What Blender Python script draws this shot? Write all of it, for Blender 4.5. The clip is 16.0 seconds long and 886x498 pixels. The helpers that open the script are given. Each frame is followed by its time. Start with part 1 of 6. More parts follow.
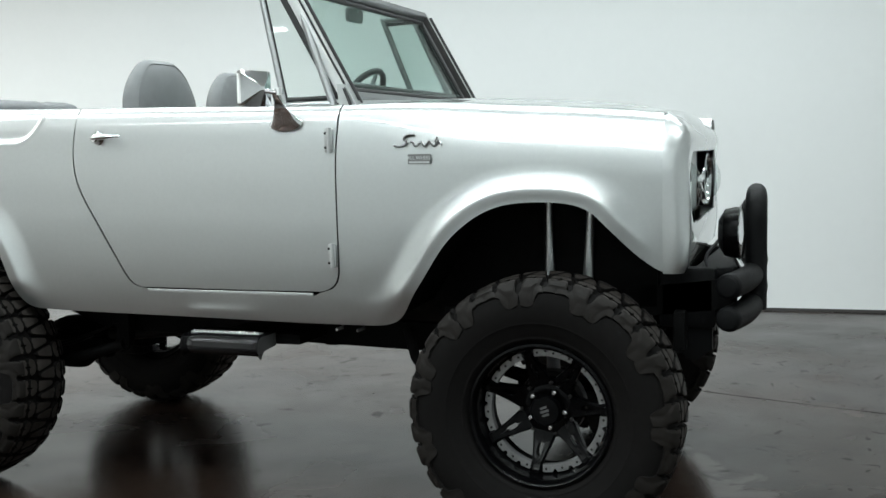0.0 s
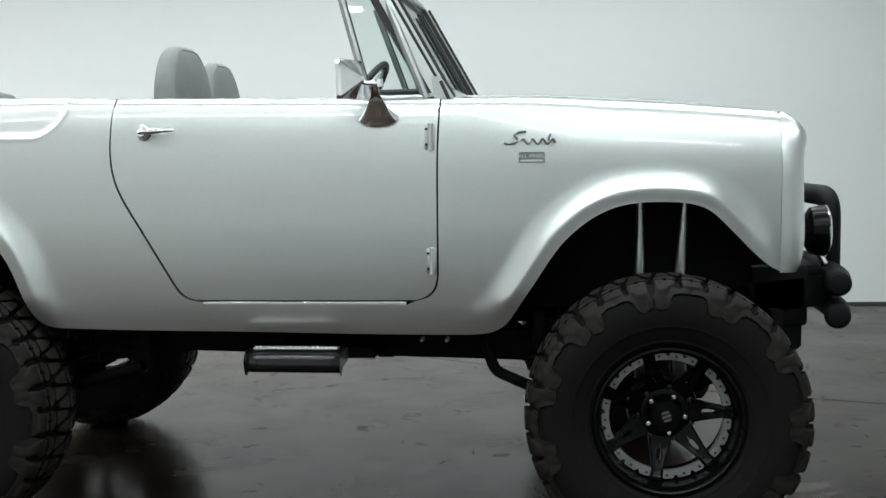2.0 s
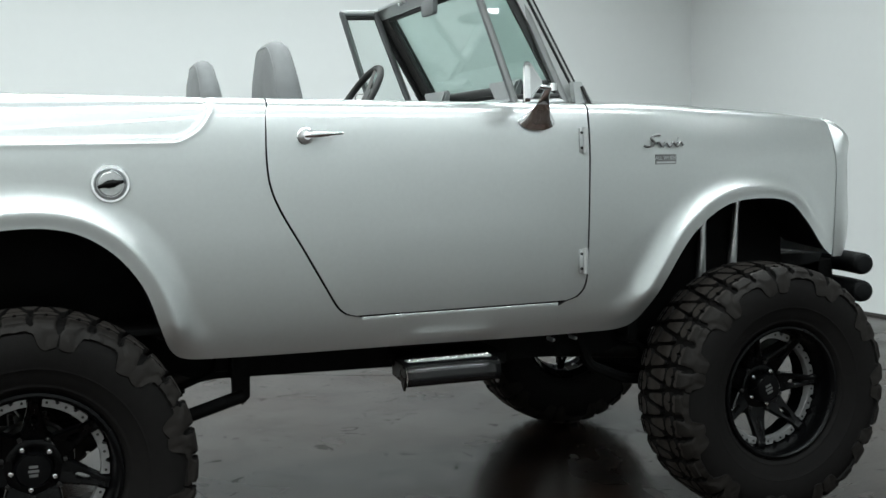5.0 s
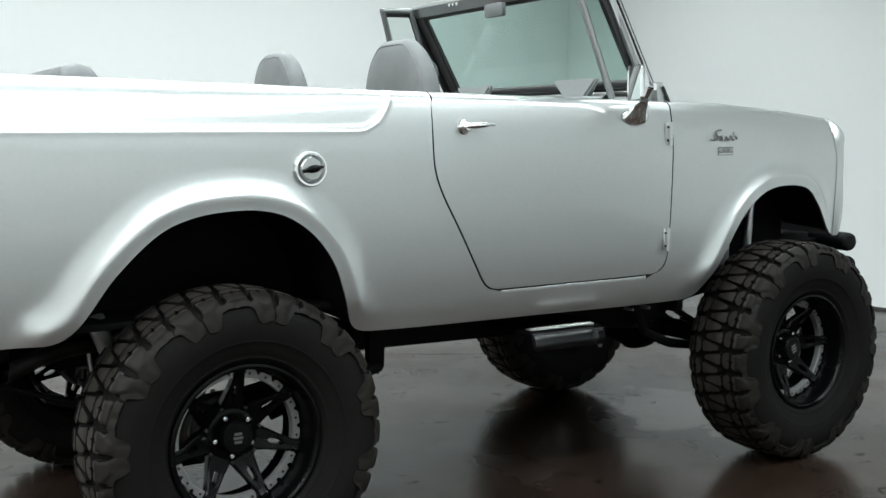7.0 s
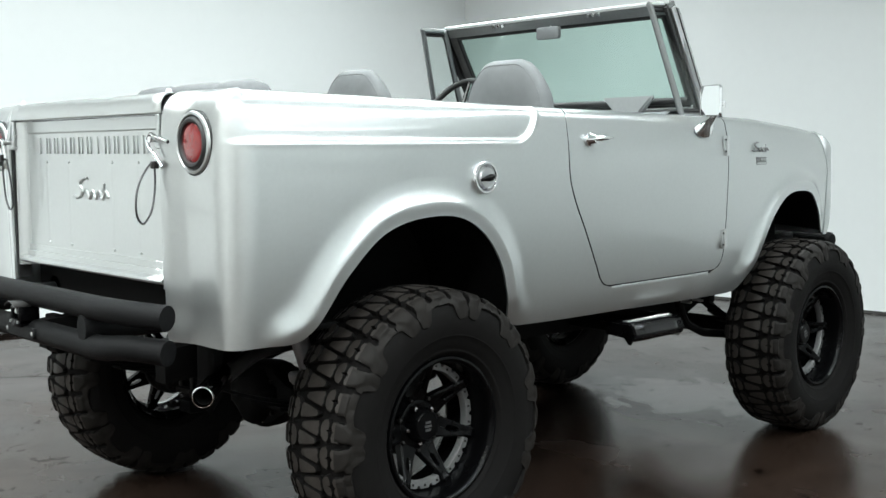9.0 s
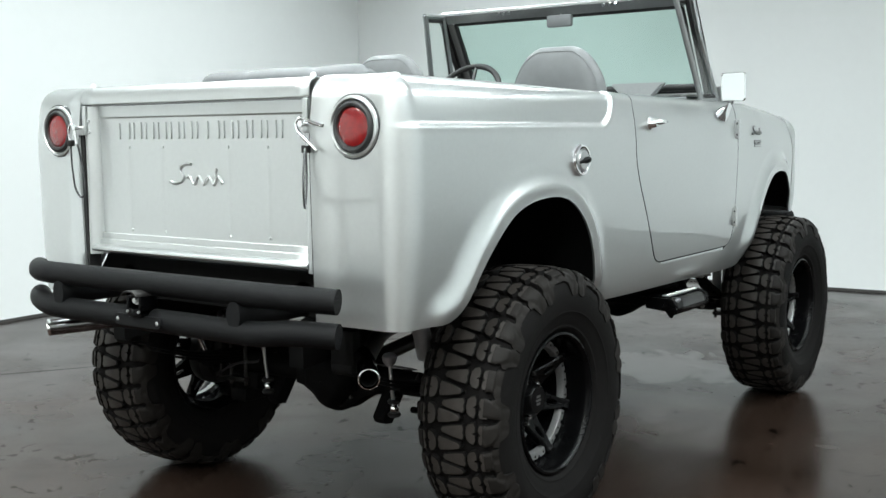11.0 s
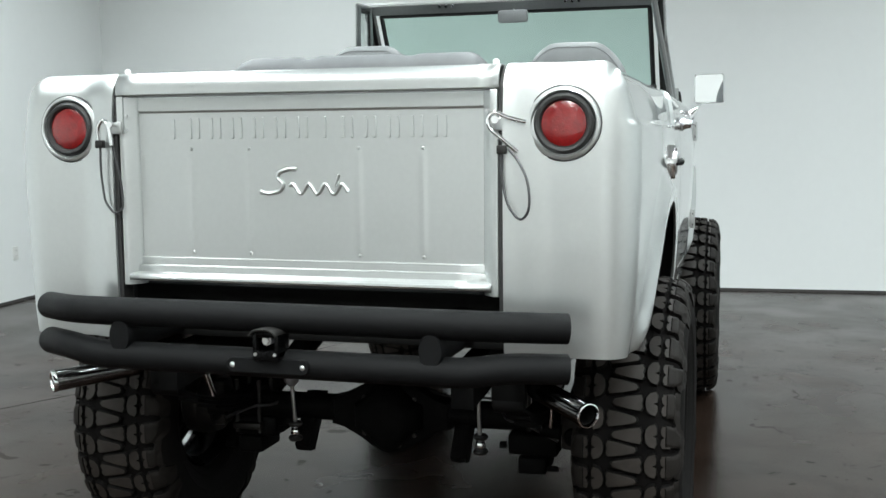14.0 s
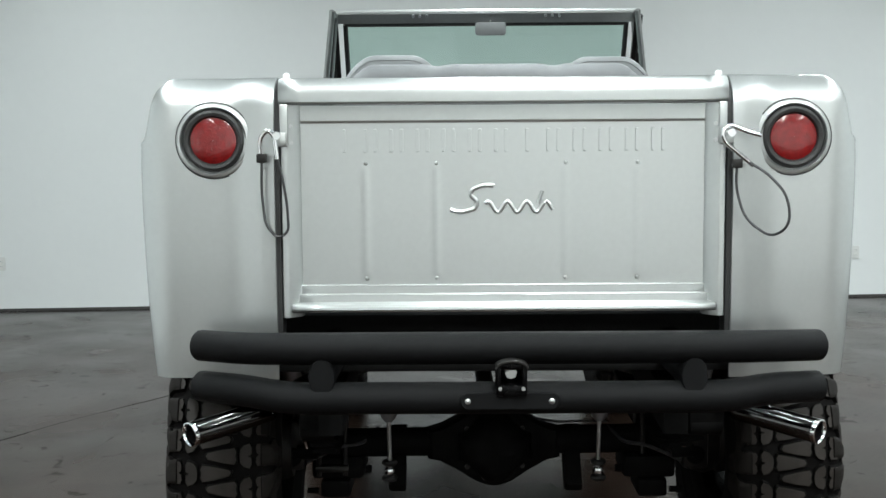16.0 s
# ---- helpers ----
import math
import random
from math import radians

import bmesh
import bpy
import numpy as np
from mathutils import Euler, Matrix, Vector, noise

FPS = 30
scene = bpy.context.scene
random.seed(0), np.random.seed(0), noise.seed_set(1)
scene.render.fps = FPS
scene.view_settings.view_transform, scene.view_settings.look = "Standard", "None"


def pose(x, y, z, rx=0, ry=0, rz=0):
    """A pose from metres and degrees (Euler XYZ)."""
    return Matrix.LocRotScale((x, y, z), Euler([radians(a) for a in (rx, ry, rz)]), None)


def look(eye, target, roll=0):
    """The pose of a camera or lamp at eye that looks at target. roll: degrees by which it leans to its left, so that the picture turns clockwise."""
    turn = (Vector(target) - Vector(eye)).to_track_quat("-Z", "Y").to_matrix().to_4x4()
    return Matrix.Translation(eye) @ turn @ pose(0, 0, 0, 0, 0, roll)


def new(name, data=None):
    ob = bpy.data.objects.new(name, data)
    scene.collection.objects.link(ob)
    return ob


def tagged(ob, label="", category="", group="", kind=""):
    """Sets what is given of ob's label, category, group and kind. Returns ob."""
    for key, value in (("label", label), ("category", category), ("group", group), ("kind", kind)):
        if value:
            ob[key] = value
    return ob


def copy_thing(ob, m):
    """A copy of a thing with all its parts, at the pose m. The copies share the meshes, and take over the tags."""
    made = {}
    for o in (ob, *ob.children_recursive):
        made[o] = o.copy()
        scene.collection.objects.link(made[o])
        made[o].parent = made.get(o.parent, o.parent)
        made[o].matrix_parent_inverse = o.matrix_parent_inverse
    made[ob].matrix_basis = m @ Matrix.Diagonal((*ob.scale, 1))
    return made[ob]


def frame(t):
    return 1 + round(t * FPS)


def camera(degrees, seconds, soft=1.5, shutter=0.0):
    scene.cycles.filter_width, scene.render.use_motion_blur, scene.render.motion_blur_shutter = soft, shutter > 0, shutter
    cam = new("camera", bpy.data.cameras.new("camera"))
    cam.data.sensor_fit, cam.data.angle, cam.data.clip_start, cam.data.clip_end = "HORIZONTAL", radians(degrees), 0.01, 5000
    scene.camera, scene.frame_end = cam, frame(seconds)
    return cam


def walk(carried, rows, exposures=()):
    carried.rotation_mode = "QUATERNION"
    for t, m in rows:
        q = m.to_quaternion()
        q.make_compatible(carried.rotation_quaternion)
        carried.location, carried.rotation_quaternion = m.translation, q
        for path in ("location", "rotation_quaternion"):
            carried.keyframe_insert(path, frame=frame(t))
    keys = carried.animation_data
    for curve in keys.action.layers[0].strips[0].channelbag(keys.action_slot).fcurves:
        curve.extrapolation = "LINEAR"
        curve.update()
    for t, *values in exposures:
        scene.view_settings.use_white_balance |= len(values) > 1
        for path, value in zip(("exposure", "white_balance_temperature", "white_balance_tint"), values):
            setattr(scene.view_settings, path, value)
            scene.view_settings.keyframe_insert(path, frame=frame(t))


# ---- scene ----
cam = camera(43.7, 16.0)
PATH = [
    (0, (2.188, -4.295, 1.371), (1.49, -2.431, 1.189), -1.05),
    (0.5, (1.877, -4.321, 1.375), (1.241, -2.438, 1.181), -1.1),
    (1, (1.567, -4.344, 1.375), (1.053, -2.424, 1.193), -0.8),
    (1.5, (1.248, -4.366, 1.37), (0.887, -2.412, 1.18), -0.85),
    (2, (0.925, -4.371, 1.377), (0.697, -2.394, 1.19), -0.75),
    (2.5, (0.547, -4.36, 1.368), (0.51, -2.367, 1.199), -1.05),
    (3, (0.178, -4.334, 1.362), (0.292, -2.343, 1.186), -1.45),
    (3.5, (-0.153, -4.282, 1.372), (0.091, -2.304, 1.195), -1.55),
    (4, (-0.52, -4.209, 1.375), (-0.105, -2.259, 1.199), -1.35),
    (6.5, (-2.156, -4.018, 1.397), (-1.198, -2.273, 1.2), -0.6),
    (7, (-2.471, -3.941, 1.399), (-1.416, -2.254, 1.196), -0.3),
    (7.5, (-2.793, -3.84, 1.404), (-1.653, -2.209, 1.196), -0.1),
    (8, (-3.107, -3.735, 1.412), (-1.879, -2.17, 1.202), -0.4),
    (8.5, (-3.391, -3.601, 1.401), (-2.093, -2.092, 1.209), -0.4),
    (11, (-4.41, -2.779, 1.403), (-2.811, -1.595, 1.193), -0.6),
    (11.5, (-4.483, -2.5, 1.398), (-2.838, -1.383, 1.187), -0.5),
    (12, (-4.535, -2.252, 1.398), (-2.85, -1.195, 1.185), -0.6),
    (12.5, (-4.568, -2.006, 1.401), (-2.815, -1.066, 1.194), -0.7),
    (13, (-4.604, -1.753, 1.396), (-2.797, -0.92, 1.196), -0.5),
    (13.5, (-4.661, -1.48, 1.396), (-2.795, -0.792, 1.199), -0.5),
    (14, (-4.702, -1.192, 1.394), (-2.797, -0.621, 1.19), -0.5),
    (14.5, (-4.724, -0.879, 1.389), (-2.783, -0.441, 1.177), -0.75),
    (15, (-4.748, -0.551, 1.397), (-2.778, -0.273, 1.179), -0.75),
    (15.5, (-4.739, -0.218, 1.395), (-2.756, -0.07, 1.193), -0.5),
    (16, (-4.701, 0.126, 1.395), (-2.71, 0.141, 1.217), -0.4),
]
DROP = 0.039
walk(cam, [(t, pose(0, 0, -DROP) @ look(eye, target, roll)) for t, eye, target, roll in PATH], [(0, -0.19), (3.5, -0.31), (7, 0.01), (11, 0.18), (13, 0.12), (16, -0.15)])

# ---------------------------------------------------------------- world and light
world = bpy.data.worlds.new("world")
scene.world = world
world.use_nodes = True
world.node_tree.nodes["Background"].inputs[0].default_value = (0.75, 0.85, 1.0, 1)
world.node_tree.nodes["Background"].inputs[1].default_value = 0.05

ROOM_TURN = math.degrees(math.atan(0.08))
ROOM = pose(0, 0, 0, 0, 0, ROOM_TURN)
CEILING = 4.4
LAMP_ROWS = {-5.7: (150, 235), -3.0: (230, 200), -0.2: (320, 130), 2.5: (165, 250)}
LAMP_SPOTS = [(u, v) for u in (-7.5, -5.0, -2.5, 0.0, 2.5) for v in LAMP_ROWS]
for v, power in LAMP_ROWS.items():
    for u, length, watts in ((-6.25, 4.9, power[0]), (0.0, 7.4, power[1])):
        data = bpy.data.lights.new("tube_light", "AREA")
        data.shape, data.size, data.size_y, data.spread = "RECTANGLE", length, 0.10, radians(140)
        data.energy, data.color = watts, (0.945, 1.0, 0.985) if u < -3 else (0.90, 1.0, 1.01)
        lamp = new("tube_light", data)
        lamp.matrix_world = ROOM @ pose(u, v, CEILING - 0.14, 0, 0, 0)


# ---------------------------------------------------------------- materials
def mat(name, color, rough=0.5, metal=0.0, grain=0.0, grain_scale=60.0, bump=0.0, bump_scale=200.0, wear=0.0, **extra):
    """A principled material with colour variation at two scales, rough variation and fine relief."""
    m = bpy.data.materials.new(name)
    m.use_nodes = True
    n, l = m.node_tree.nodes, m.node_tree.links
    b = n["Principled BSDF"]
    b.inputs["Base Color"].default_value = (*color, 1)
    b.inputs["Roughness"].default_value = rough
    b.inputs["Metallic"].default_value = metal
    for key, value in extra.items():
        b.inputs[key.replace("_", " ")].default_value = value
    geo = n.new("ShaderNodeTexCoord")
    if grain:
        big, small = n.new("ShaderNodeTexNoise"), n.new("ShaderNodeTexNoise")
        big.inputs["Scale"].default_value, small.inputs["Scale"].default_value = grain_scale * 0.08, grain_scale
        big.inputs["Detail"].default_value = small.inputs["Detail"].default_value = 5
        for tex in (big, small):
            l.new(geo.outputs["Object"], tex.inputs["Vector"])
        both = n.new("ShaderNodeMath")
        both.operation = "ADD"
        l.new(big.outputs["Fac"], both.inputs[0])
        l.new(small.outputs["Fac"], both.inputs[1])
        ramp = n.new("ShaderNodeMapRange")
        ramp.inputs["From Min"].default_value, ramp.inputs["From Max"].default_value = 0.6, 1.4
        ramp.inputs["To Min"].default_value, ramp.inputs["To Max"].default_value = 1 - grain, 1 + grain
        l.new(both.outputs[0], ramp.inputs["Value"])
        mul = n.new("ShaderNodeVectorMath")
        mul.operation = "SCALE"
        mul.inputs[0].default_value = color
        l.new(ramp.outputs[0], mul.inputs["Scale"])
        l.new(mul.outputs[0], b.inputs["Base Color"])
        if wear:
            rr = n.new("ShaderNodeMapRange")
            rr.inputs["From Min"].default_value, rr.inputs["From Max"].default_value = 0.3, 0.7
            rr.inputs["To Min"].default_value, rr.inputs["To Max"].default_value = max(rough - wear, 0.02), rough + wear
            l.new(big.outputs["Fac"], rr.inputs["Value"])
            l.new(rr.outputs[0], b.inputs["Roughness"])
    if bump:
        tex, bu = n.new("ShaderNodeTexNoise"), n.new("ShaderNodeBump")
        tex.inputs["Scale"].default_value, tex.inputs["Detail"].default_value = bump_scale, 4
        bu.inputs["Strength"].default_value, bu.inputs["Distance"].default_value = bump, 0.002
        l.new(geo.outputs["Object"], tex.inputs["Vector"])
        l.new(tex.outputs["Fac"], bu.inputs["Height"])
        l.new(bu.outputs[0], b.inputs["Normal"])
    return m


SILVER = mat("silver_paint", (0.545, 0.567, 0.563), 0.35, 0.9, grain=0.03, grain_scale=900, bump=0.006, bump_scale=1500, Coat_Weight=1.0, Coat_Roughness=0.015)
BLACK_COAT = mat("black_powder_coat", (0.0032, 0.0034, 0.0038), 0.55, 0.0, grain=0.25, grain_scale=300, bump=0.6, bump_scale=650, Specular_IOR_Level=0.13)
BLACK_GLOSS = mat("black_gloss_paint", (0.0016, 0.0016, 0.0018), 0.27, 0.0, grain=0.2, grain_scale=60, wear=0.05, Coat_Weight=0.0, Specular_IOR_Level=0.11)
UNDER = mat("underbody_black", (0.0035, 0.0035, 0.0035), 0.7, 0.0, grain=0.5, grain_scale=30, bump=0.4, bump_scale=150, Specular_IOR_Level=0.08)
STEEL_DARK = mat("dark_steel", (0.02, 0.019, 0.018), 0.45, 0.5, grain=0.5, grain_scale=40, bump=0.3, bump_scale=200)
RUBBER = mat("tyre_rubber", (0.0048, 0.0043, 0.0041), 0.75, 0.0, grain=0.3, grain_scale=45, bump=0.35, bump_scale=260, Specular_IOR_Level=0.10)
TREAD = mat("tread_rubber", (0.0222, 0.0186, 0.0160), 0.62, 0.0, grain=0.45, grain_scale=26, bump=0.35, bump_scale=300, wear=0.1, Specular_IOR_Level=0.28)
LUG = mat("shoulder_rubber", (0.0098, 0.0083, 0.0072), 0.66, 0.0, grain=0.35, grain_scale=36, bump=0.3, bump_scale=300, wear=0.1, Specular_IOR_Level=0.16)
CHROME = mat("chrome", (0.86, 0.87, 0.88), 0.07, 1.0, grain=0.05, grain_scale=50, wear=0.04)
MACHINED = mat("machined_aluminium", (0.80, 0.80, 0.79), 0.24, 1.0, grain=0.15, grain_scale=120, wear=0.08)
INSERT = mat("satin_rim_insert", (0.27, 0.27, 0.27), 0.40, 0.7, grain=0.2, grain_scale=120, wear=0.08)
ALU = mat("brushed_aluminium", (0.55, 0.56, 0.56), 0.34, 0.9, grain=0.12, grain_scale=160, bump=0.05, bump_scale=600)
FRAME_GREY = mat("windscreen_frame_paint", (0.30, 0.31, 0.31), 0.34, 0.8, grain=0.1, grain_scale=90, Coat_Weight=0.4)
# rubber parts, and also the black painted in for shade in panel gaps
SEAL_GAP_BLACK = mat("black_rubber_and_gap_shade", (0.016, 0.016, 0.016), 0.55, 0.0, grain=0.2, grain_scale=120, bump=0.1, bump_scale=400)
VINYL = mat("grey_vinyl", (0.175, 0.182, 0.186), 0.47, 0.0, grain=0.1, grain_scale=25, bump=0.35, bump_scale=420)
VINYL_DARK = mat("dark_grey_vinyl", (0.12, 0.125, 0.13), 0.5, 0.0, grain=0.12, grain_scale=30, bump=0.3, bump_scale=420)
RED_LENS = mat("red_lens", (0.165, 0.0022, 0.003), 0.2, 0.0, grain=0.45, grain_scale=75, bump=0.5, bump_scale=160, Coat_Weight=0.8, Coat_Roughness=0.03)
BRIGHT = mat("bright_trim", (0.74, 0.75, 0.75), 0.28, 0.85, grain=0.08, grain_scale=120)
PALE_GREY = mat("pale_grey_paint", (0.40, 0.415, 0.415), 0.45, 0.0, grain=0.06, grain_scale=60)
BADGE = mat("badge_metal", (0.22, 0.22, 0.22), 0.3, 0.9, grain=0.15, grain_scale=200)
WALL = mat("white_wall_paint", (0.80, 0.815, 0.81), 0.62, 0.0, grain=0.012, grain_scale=14, bump=0.12, bump_scale=180)
CEIL_MAT = mat("ceiling_paint", (0.72, 0.74, 0.74), 0.8, 0.0, grain=0.03, grain_scale=10, bump=0.1, bump_scale=90)
BASE_MAT = mat("dark_vinyl_baseboard", (0.05, 0.048, 0.046), 0.5, 0.0, grain=0.2, grain_scale=30, bump=0.1, bump_scale=90)
PLASTIC = mat("white_plastic", (0.72, 0.72, 0.70), 0.4, 0.0, grain=0.03, grain_scale=40)
WIRE = mat("cable_sheath", (0.03, 0.03, 0.032), 0.4, 0.0, grain=0.2, grain_scale=120)
DARK_CHROME = mat("dark_chrome", (0.10, 0.10, 0.10), 0.12, 1.0, grain=0.1, grain_scale=50, wear=0.1)
REFLECTOR = mat("headlight_reflector", (0.9, 0.9, 0.9), 0.1, 1.0, grain=0.1, grain_scale=60, bump=0.5, bump_scale=90)


def glass(name, tint, rough=0.0):
    """Clear pane: tinted see-through with a mirror sheen that grows towards grazing angles."""
    m = bpy.data.materials.new(name)
    m.use_nodes = True
    n, l = m.node_tree.nodes, m.node_tree.links
    n.remove(n["Principled BSDF"])
    see, shine, mix, face = n.new("ShaderNodeBsdfTransparent"), n.new("ShaderNodeBsdfGlossy"), n.new("ShaderNodeMixShader"), n.new("ShaderNodeLayerWeight")
    see.inputs[0].default_value = (*tint, 1)
    shine.inputs["Roughness"].default_value = rough
    face.inputs["Blend"].default_value = 0.5
    steep, fres = n.new("ShaderNodeMath"), n.new("ShaderNodeMath")
    steep.operation, steep.inputs[1].default_value = "POWER", 5.0
    fres.operation, fres.inputs[1].default_value, fres.inputs[2].default_value = "MULTIPLY_ADD", 0.92, 0.035
    l.new(face.outputs["Facing"], steep.inputs[0])
    l.new(steep.outputs[0], fres.inputs[0])
    l.new(fres.outputs[0], mix.inputs[0])
    l.new(see.outputs[0], mix.inputs[1])
    l.new(shine.outputs[0], mix.inputs[2])
    l.new(mix.outputs[0], n["Material Output"].inputs[0])
    return m


STEP_GLOSS = mat("black_step_enamel", (0.004, 0.004, 0.0045), 0.2, 0.0, grain=0.2, grain_scale=60, wear=0.05, Specular_IOR_Level=0.25, Coat_Weight=0.22, Coat_Roughness=0.05)
GLASS = glass("tinted_windscreen_glass", (0.80, 0.90, 0.87))
CLEAR = glass("clear_glass", (0.93, 0.96, 0.95))


def floor_material():
    m = bpy.data.materials.new("polished_dark_concrete")
    m.use_nodes = True
    n, l = m.node_tree.nodes, m.node_tree.links
    b = n["Principled BSDF"]
    co = n.new("ShaderNodeTexCoord")

    def tex(scale, detail, distort=0.0):
        t = n.new("ShaderNodeTexNoise")
        t.inputs["Scale"].default_value, t.inputs["Detail"].default_value, t.inputs["Distortion"].default_value = scale, detail, distort
        l.new(co.outputs["Object"], t.inputs["Vector"])
        return t

    def ramp(src, stops):
        r = n.new("ShaderNodeValToRGB")
        r.color_ramp.elements[0].position, r.color_ramp.elements[0].color = stops[0][0], (*stops[0][1], 1)
        r.color_ramp.elements[1].position, r.color_ramp.elements[1].color = stops[-1][0], (*stops[-1][1], 1)
        for p, c in stops[1:-1]:
            r.color_ramp.elements.new(p).color = (*c, 1)
        l.new(src, r.inputs[0])
        return r

    cloud = ramp(tex(1.1, 7, 0.3).outputs["Fac"], [(0.3, (0.0118, 0.0073, 0.0052)), (0.52, (0.0214, 0.0134, 0.0100)), (0.72, (0.0334, 0.0216, 0.0166))])
    blot = ramp(tex(2.6, 7, 0.7).outputs["Fac"], [(0.33, (0.55, 0.55, 0.55)), (0.42, (1, 1, 1)), (0.62, (1, 1, 1)), (0.70, (1.25, 1.22, 1.2))])
    fine = ramp(tex(28, 6, 0.3).outputs["Fac"], [(0.3, (0.82, 0.82, 0.82)), (0.7, (1.12, 1.12, 1.12))])
    spots = ramp(tex(14, 4, 0.8).outputs["Fac"], [(0.335, (0.2, 0.2, 0.2)), (0.352, (1, 1, 1)), (0.9, (1, 1, 1))])
    specks = ramp(tex(46, 2, 0.4).outputs["Fac"], [(0.27, (0.3, 0.3, 0.3)), (0.30, (1, 1, 1)), (0.9, (1, 1, 1))])
    last = cloud.outputs[0]
    for r in (blot, fine, spots, specks):
        mul = n.new("ShaderNodeMix")
        mul.data_type, mul.blend_type = "RGBA", "MULTIPLY"
        mul.inputs["Factor"].default_value = 1.0
        l.new(last, mul.inputs["A"])
        l.new(r.outputs[0], mul.inputs["B"])
        last = mul.outputs["Result"]
    # an old spill with a ragged pale middle and dark rims, under the front of the vehicle
    off, dist, rag, total = n.new("ShaderNodeVectorMath"), n.new("ShaderNodeVectorMath"), n.new("ShaderNodeMath"), n.new("ShaderNodeMath")
    off.operation, off.inputs[1].default_value = "SUBTRACT", (1.38, -0.16, 0.0)
    dist.operation = "LENGTH"
    l.new(co.outputs["Object"], off.inputs[0])
    l.new(off.outputs[0], dist.inputs[0])
    rag.operation, rag.inputs[1].default_value, rag.inputs[2].default_value = "MULTIPLY_ADD", 1.3, -0.65
    l.new(tex(2.6, 8, 1.5).outputs["Fac"], rag.inputs[0])
    total.operation = "ADD"
    l.new(dist.outputs["Value"], total.inputs[0])
    l.new(rag.outputs[0], total.inputs[1])
    spill = ramp(total.outputs[0], [(0.30, (0.42, 0.44, 0.46)), (0.42, (0.34, 0.35, 0.36)), (0.44, (0.06, 0.06, 0.06)), (0.50, (0.34, 0.34, 0.34)), (0.56, (0.08, 0.08, 0.08)), (0.75, (0.2, 0.2, 0.2))])
    mul = n.new("ShaderNodeMix")
    mul.data_type, mul.blend_type = "RGBA", "MULTIPLY"
    mul.inputs["Factor"].default_value = 1.0
    l.new(last, mul.inputs["A"])
    l.new(spill.outputs[0], mul.inputs["B"])
    lift = n.new("ShaderNodeVectorMath")
    lift.operation, lift.inputs["Scale"].default_value = "SCALE", 4.2
    l.new(mul.outputs["Result"], lift.inputs[0])
    l.new(lift.outputs[0], b.inputs["Base Color"])
    rr = n.new("ShaderNodeMapRange")
    rr.inputs["From Min"].default_value, rr.inputs["From Max"].default_value = 0.3, 0.7
    rr.inputs["To Min"].default_value, rr.inputs["To Max"].default_value = 0.17, 0.31
    l.new(tex(1.6, 6, 0.3).outputs["Fac"], rr.inputs["Value"])
    sheen, keep, spec = ramp(total.outputs[0], [(0.20, (1, 1, 1)), (0.40, (0.7, 0.7, 0.7)), (0.47, (0, 0, 0))]), n.new("ShaderNodeMix"), n.new("ShaderNodeMapRange")
    keep.inputs["B"].default_value = 0.16
    l.new(sheen.outputs[0], keep.inputs["Factor"])
    l.new(rr.outputs[0], keep.inputs["A"])
    l.new(keep.outputs["Result"], b.inputs["Roughness"])
    spec.inputs["To Min"].default_value, spec.inputs["To Max"].default_value = 0.172, 0.36
    l.new(sheen.outputs[0], spec.inputs["Value"])
    # splashes of dull dirt and soft worn patches break the shine
    splash = ramp(tex(8, 6, 1.6).outputs["Fac"], [(0.33, (0.25, 0.25, 0.25)), (0.36, (1, 1, 1)), (0.9, (1, 1, 1))])
    patch = ramp(tex(2.2, 8, 0.9).outputs["Fac"], [(0.32, (0.72, 0.72, 0.72)), (0.48, (1, 1, 1)), (0.68, (1.15, 1.15, 1.15))])
    shine = spec.outputs[0]
    for r in (splash, patch):
        dull = n.new("ShaderNodeMath")
        dull.operation = "MULTIPLY"
        l.new(shine, dull.inputs[0])
        l.new(r.outputs[0], dull.inputs[1])
        shine = dull.outputs[0]
    l.new(shine, b.inputs["Specular IOR Level"])
    b.inputs["Specular Tint"].default_value = (1.0, 0.80, 0.76, 1)
    bu = n.new("ShaderNodeBump")
    bu.inputs["Strength"].default_value, bu.inputs["Distance"].default_value = 0.06, 0.002
    l.new(tex(9, 8, 0.5).outputs["Fac"], bu.inputs["Height"])
    l.new(bu.outputs[0], b.inputs["Normal"])
    return m


FLOOR_MAT = floor_material()


# ---------------------------------------------------------------- mesh helpers
def part(name, bm, material, parent=None, label="", smooth=True, angle=40.0):
    """Links a bmesh as one mesh object under a thing or a part."""
    bmesh.ops.recalc_face_normals(bm, faces=bm.faces)
    me = bpy.data.meshes.new(name)
    bm.to_mesh(me)
    bm.free()
    return mesh_part(name, me, material, parent, label, smooth, angle)


def mesh_part(name, me, material, parent=None, label="", smooth=True, angle=40.0):
    if len(me.materials):
        me.materials.clear()
    me.materials.append(material)
    if smooth:
        me.shade_smooth()
        me.set_sharp_from_angle(angle=radians(angle))
    ob = new(name, me)
    ob.parent = parent
    if label:
        ob["label"] = label
    return ob


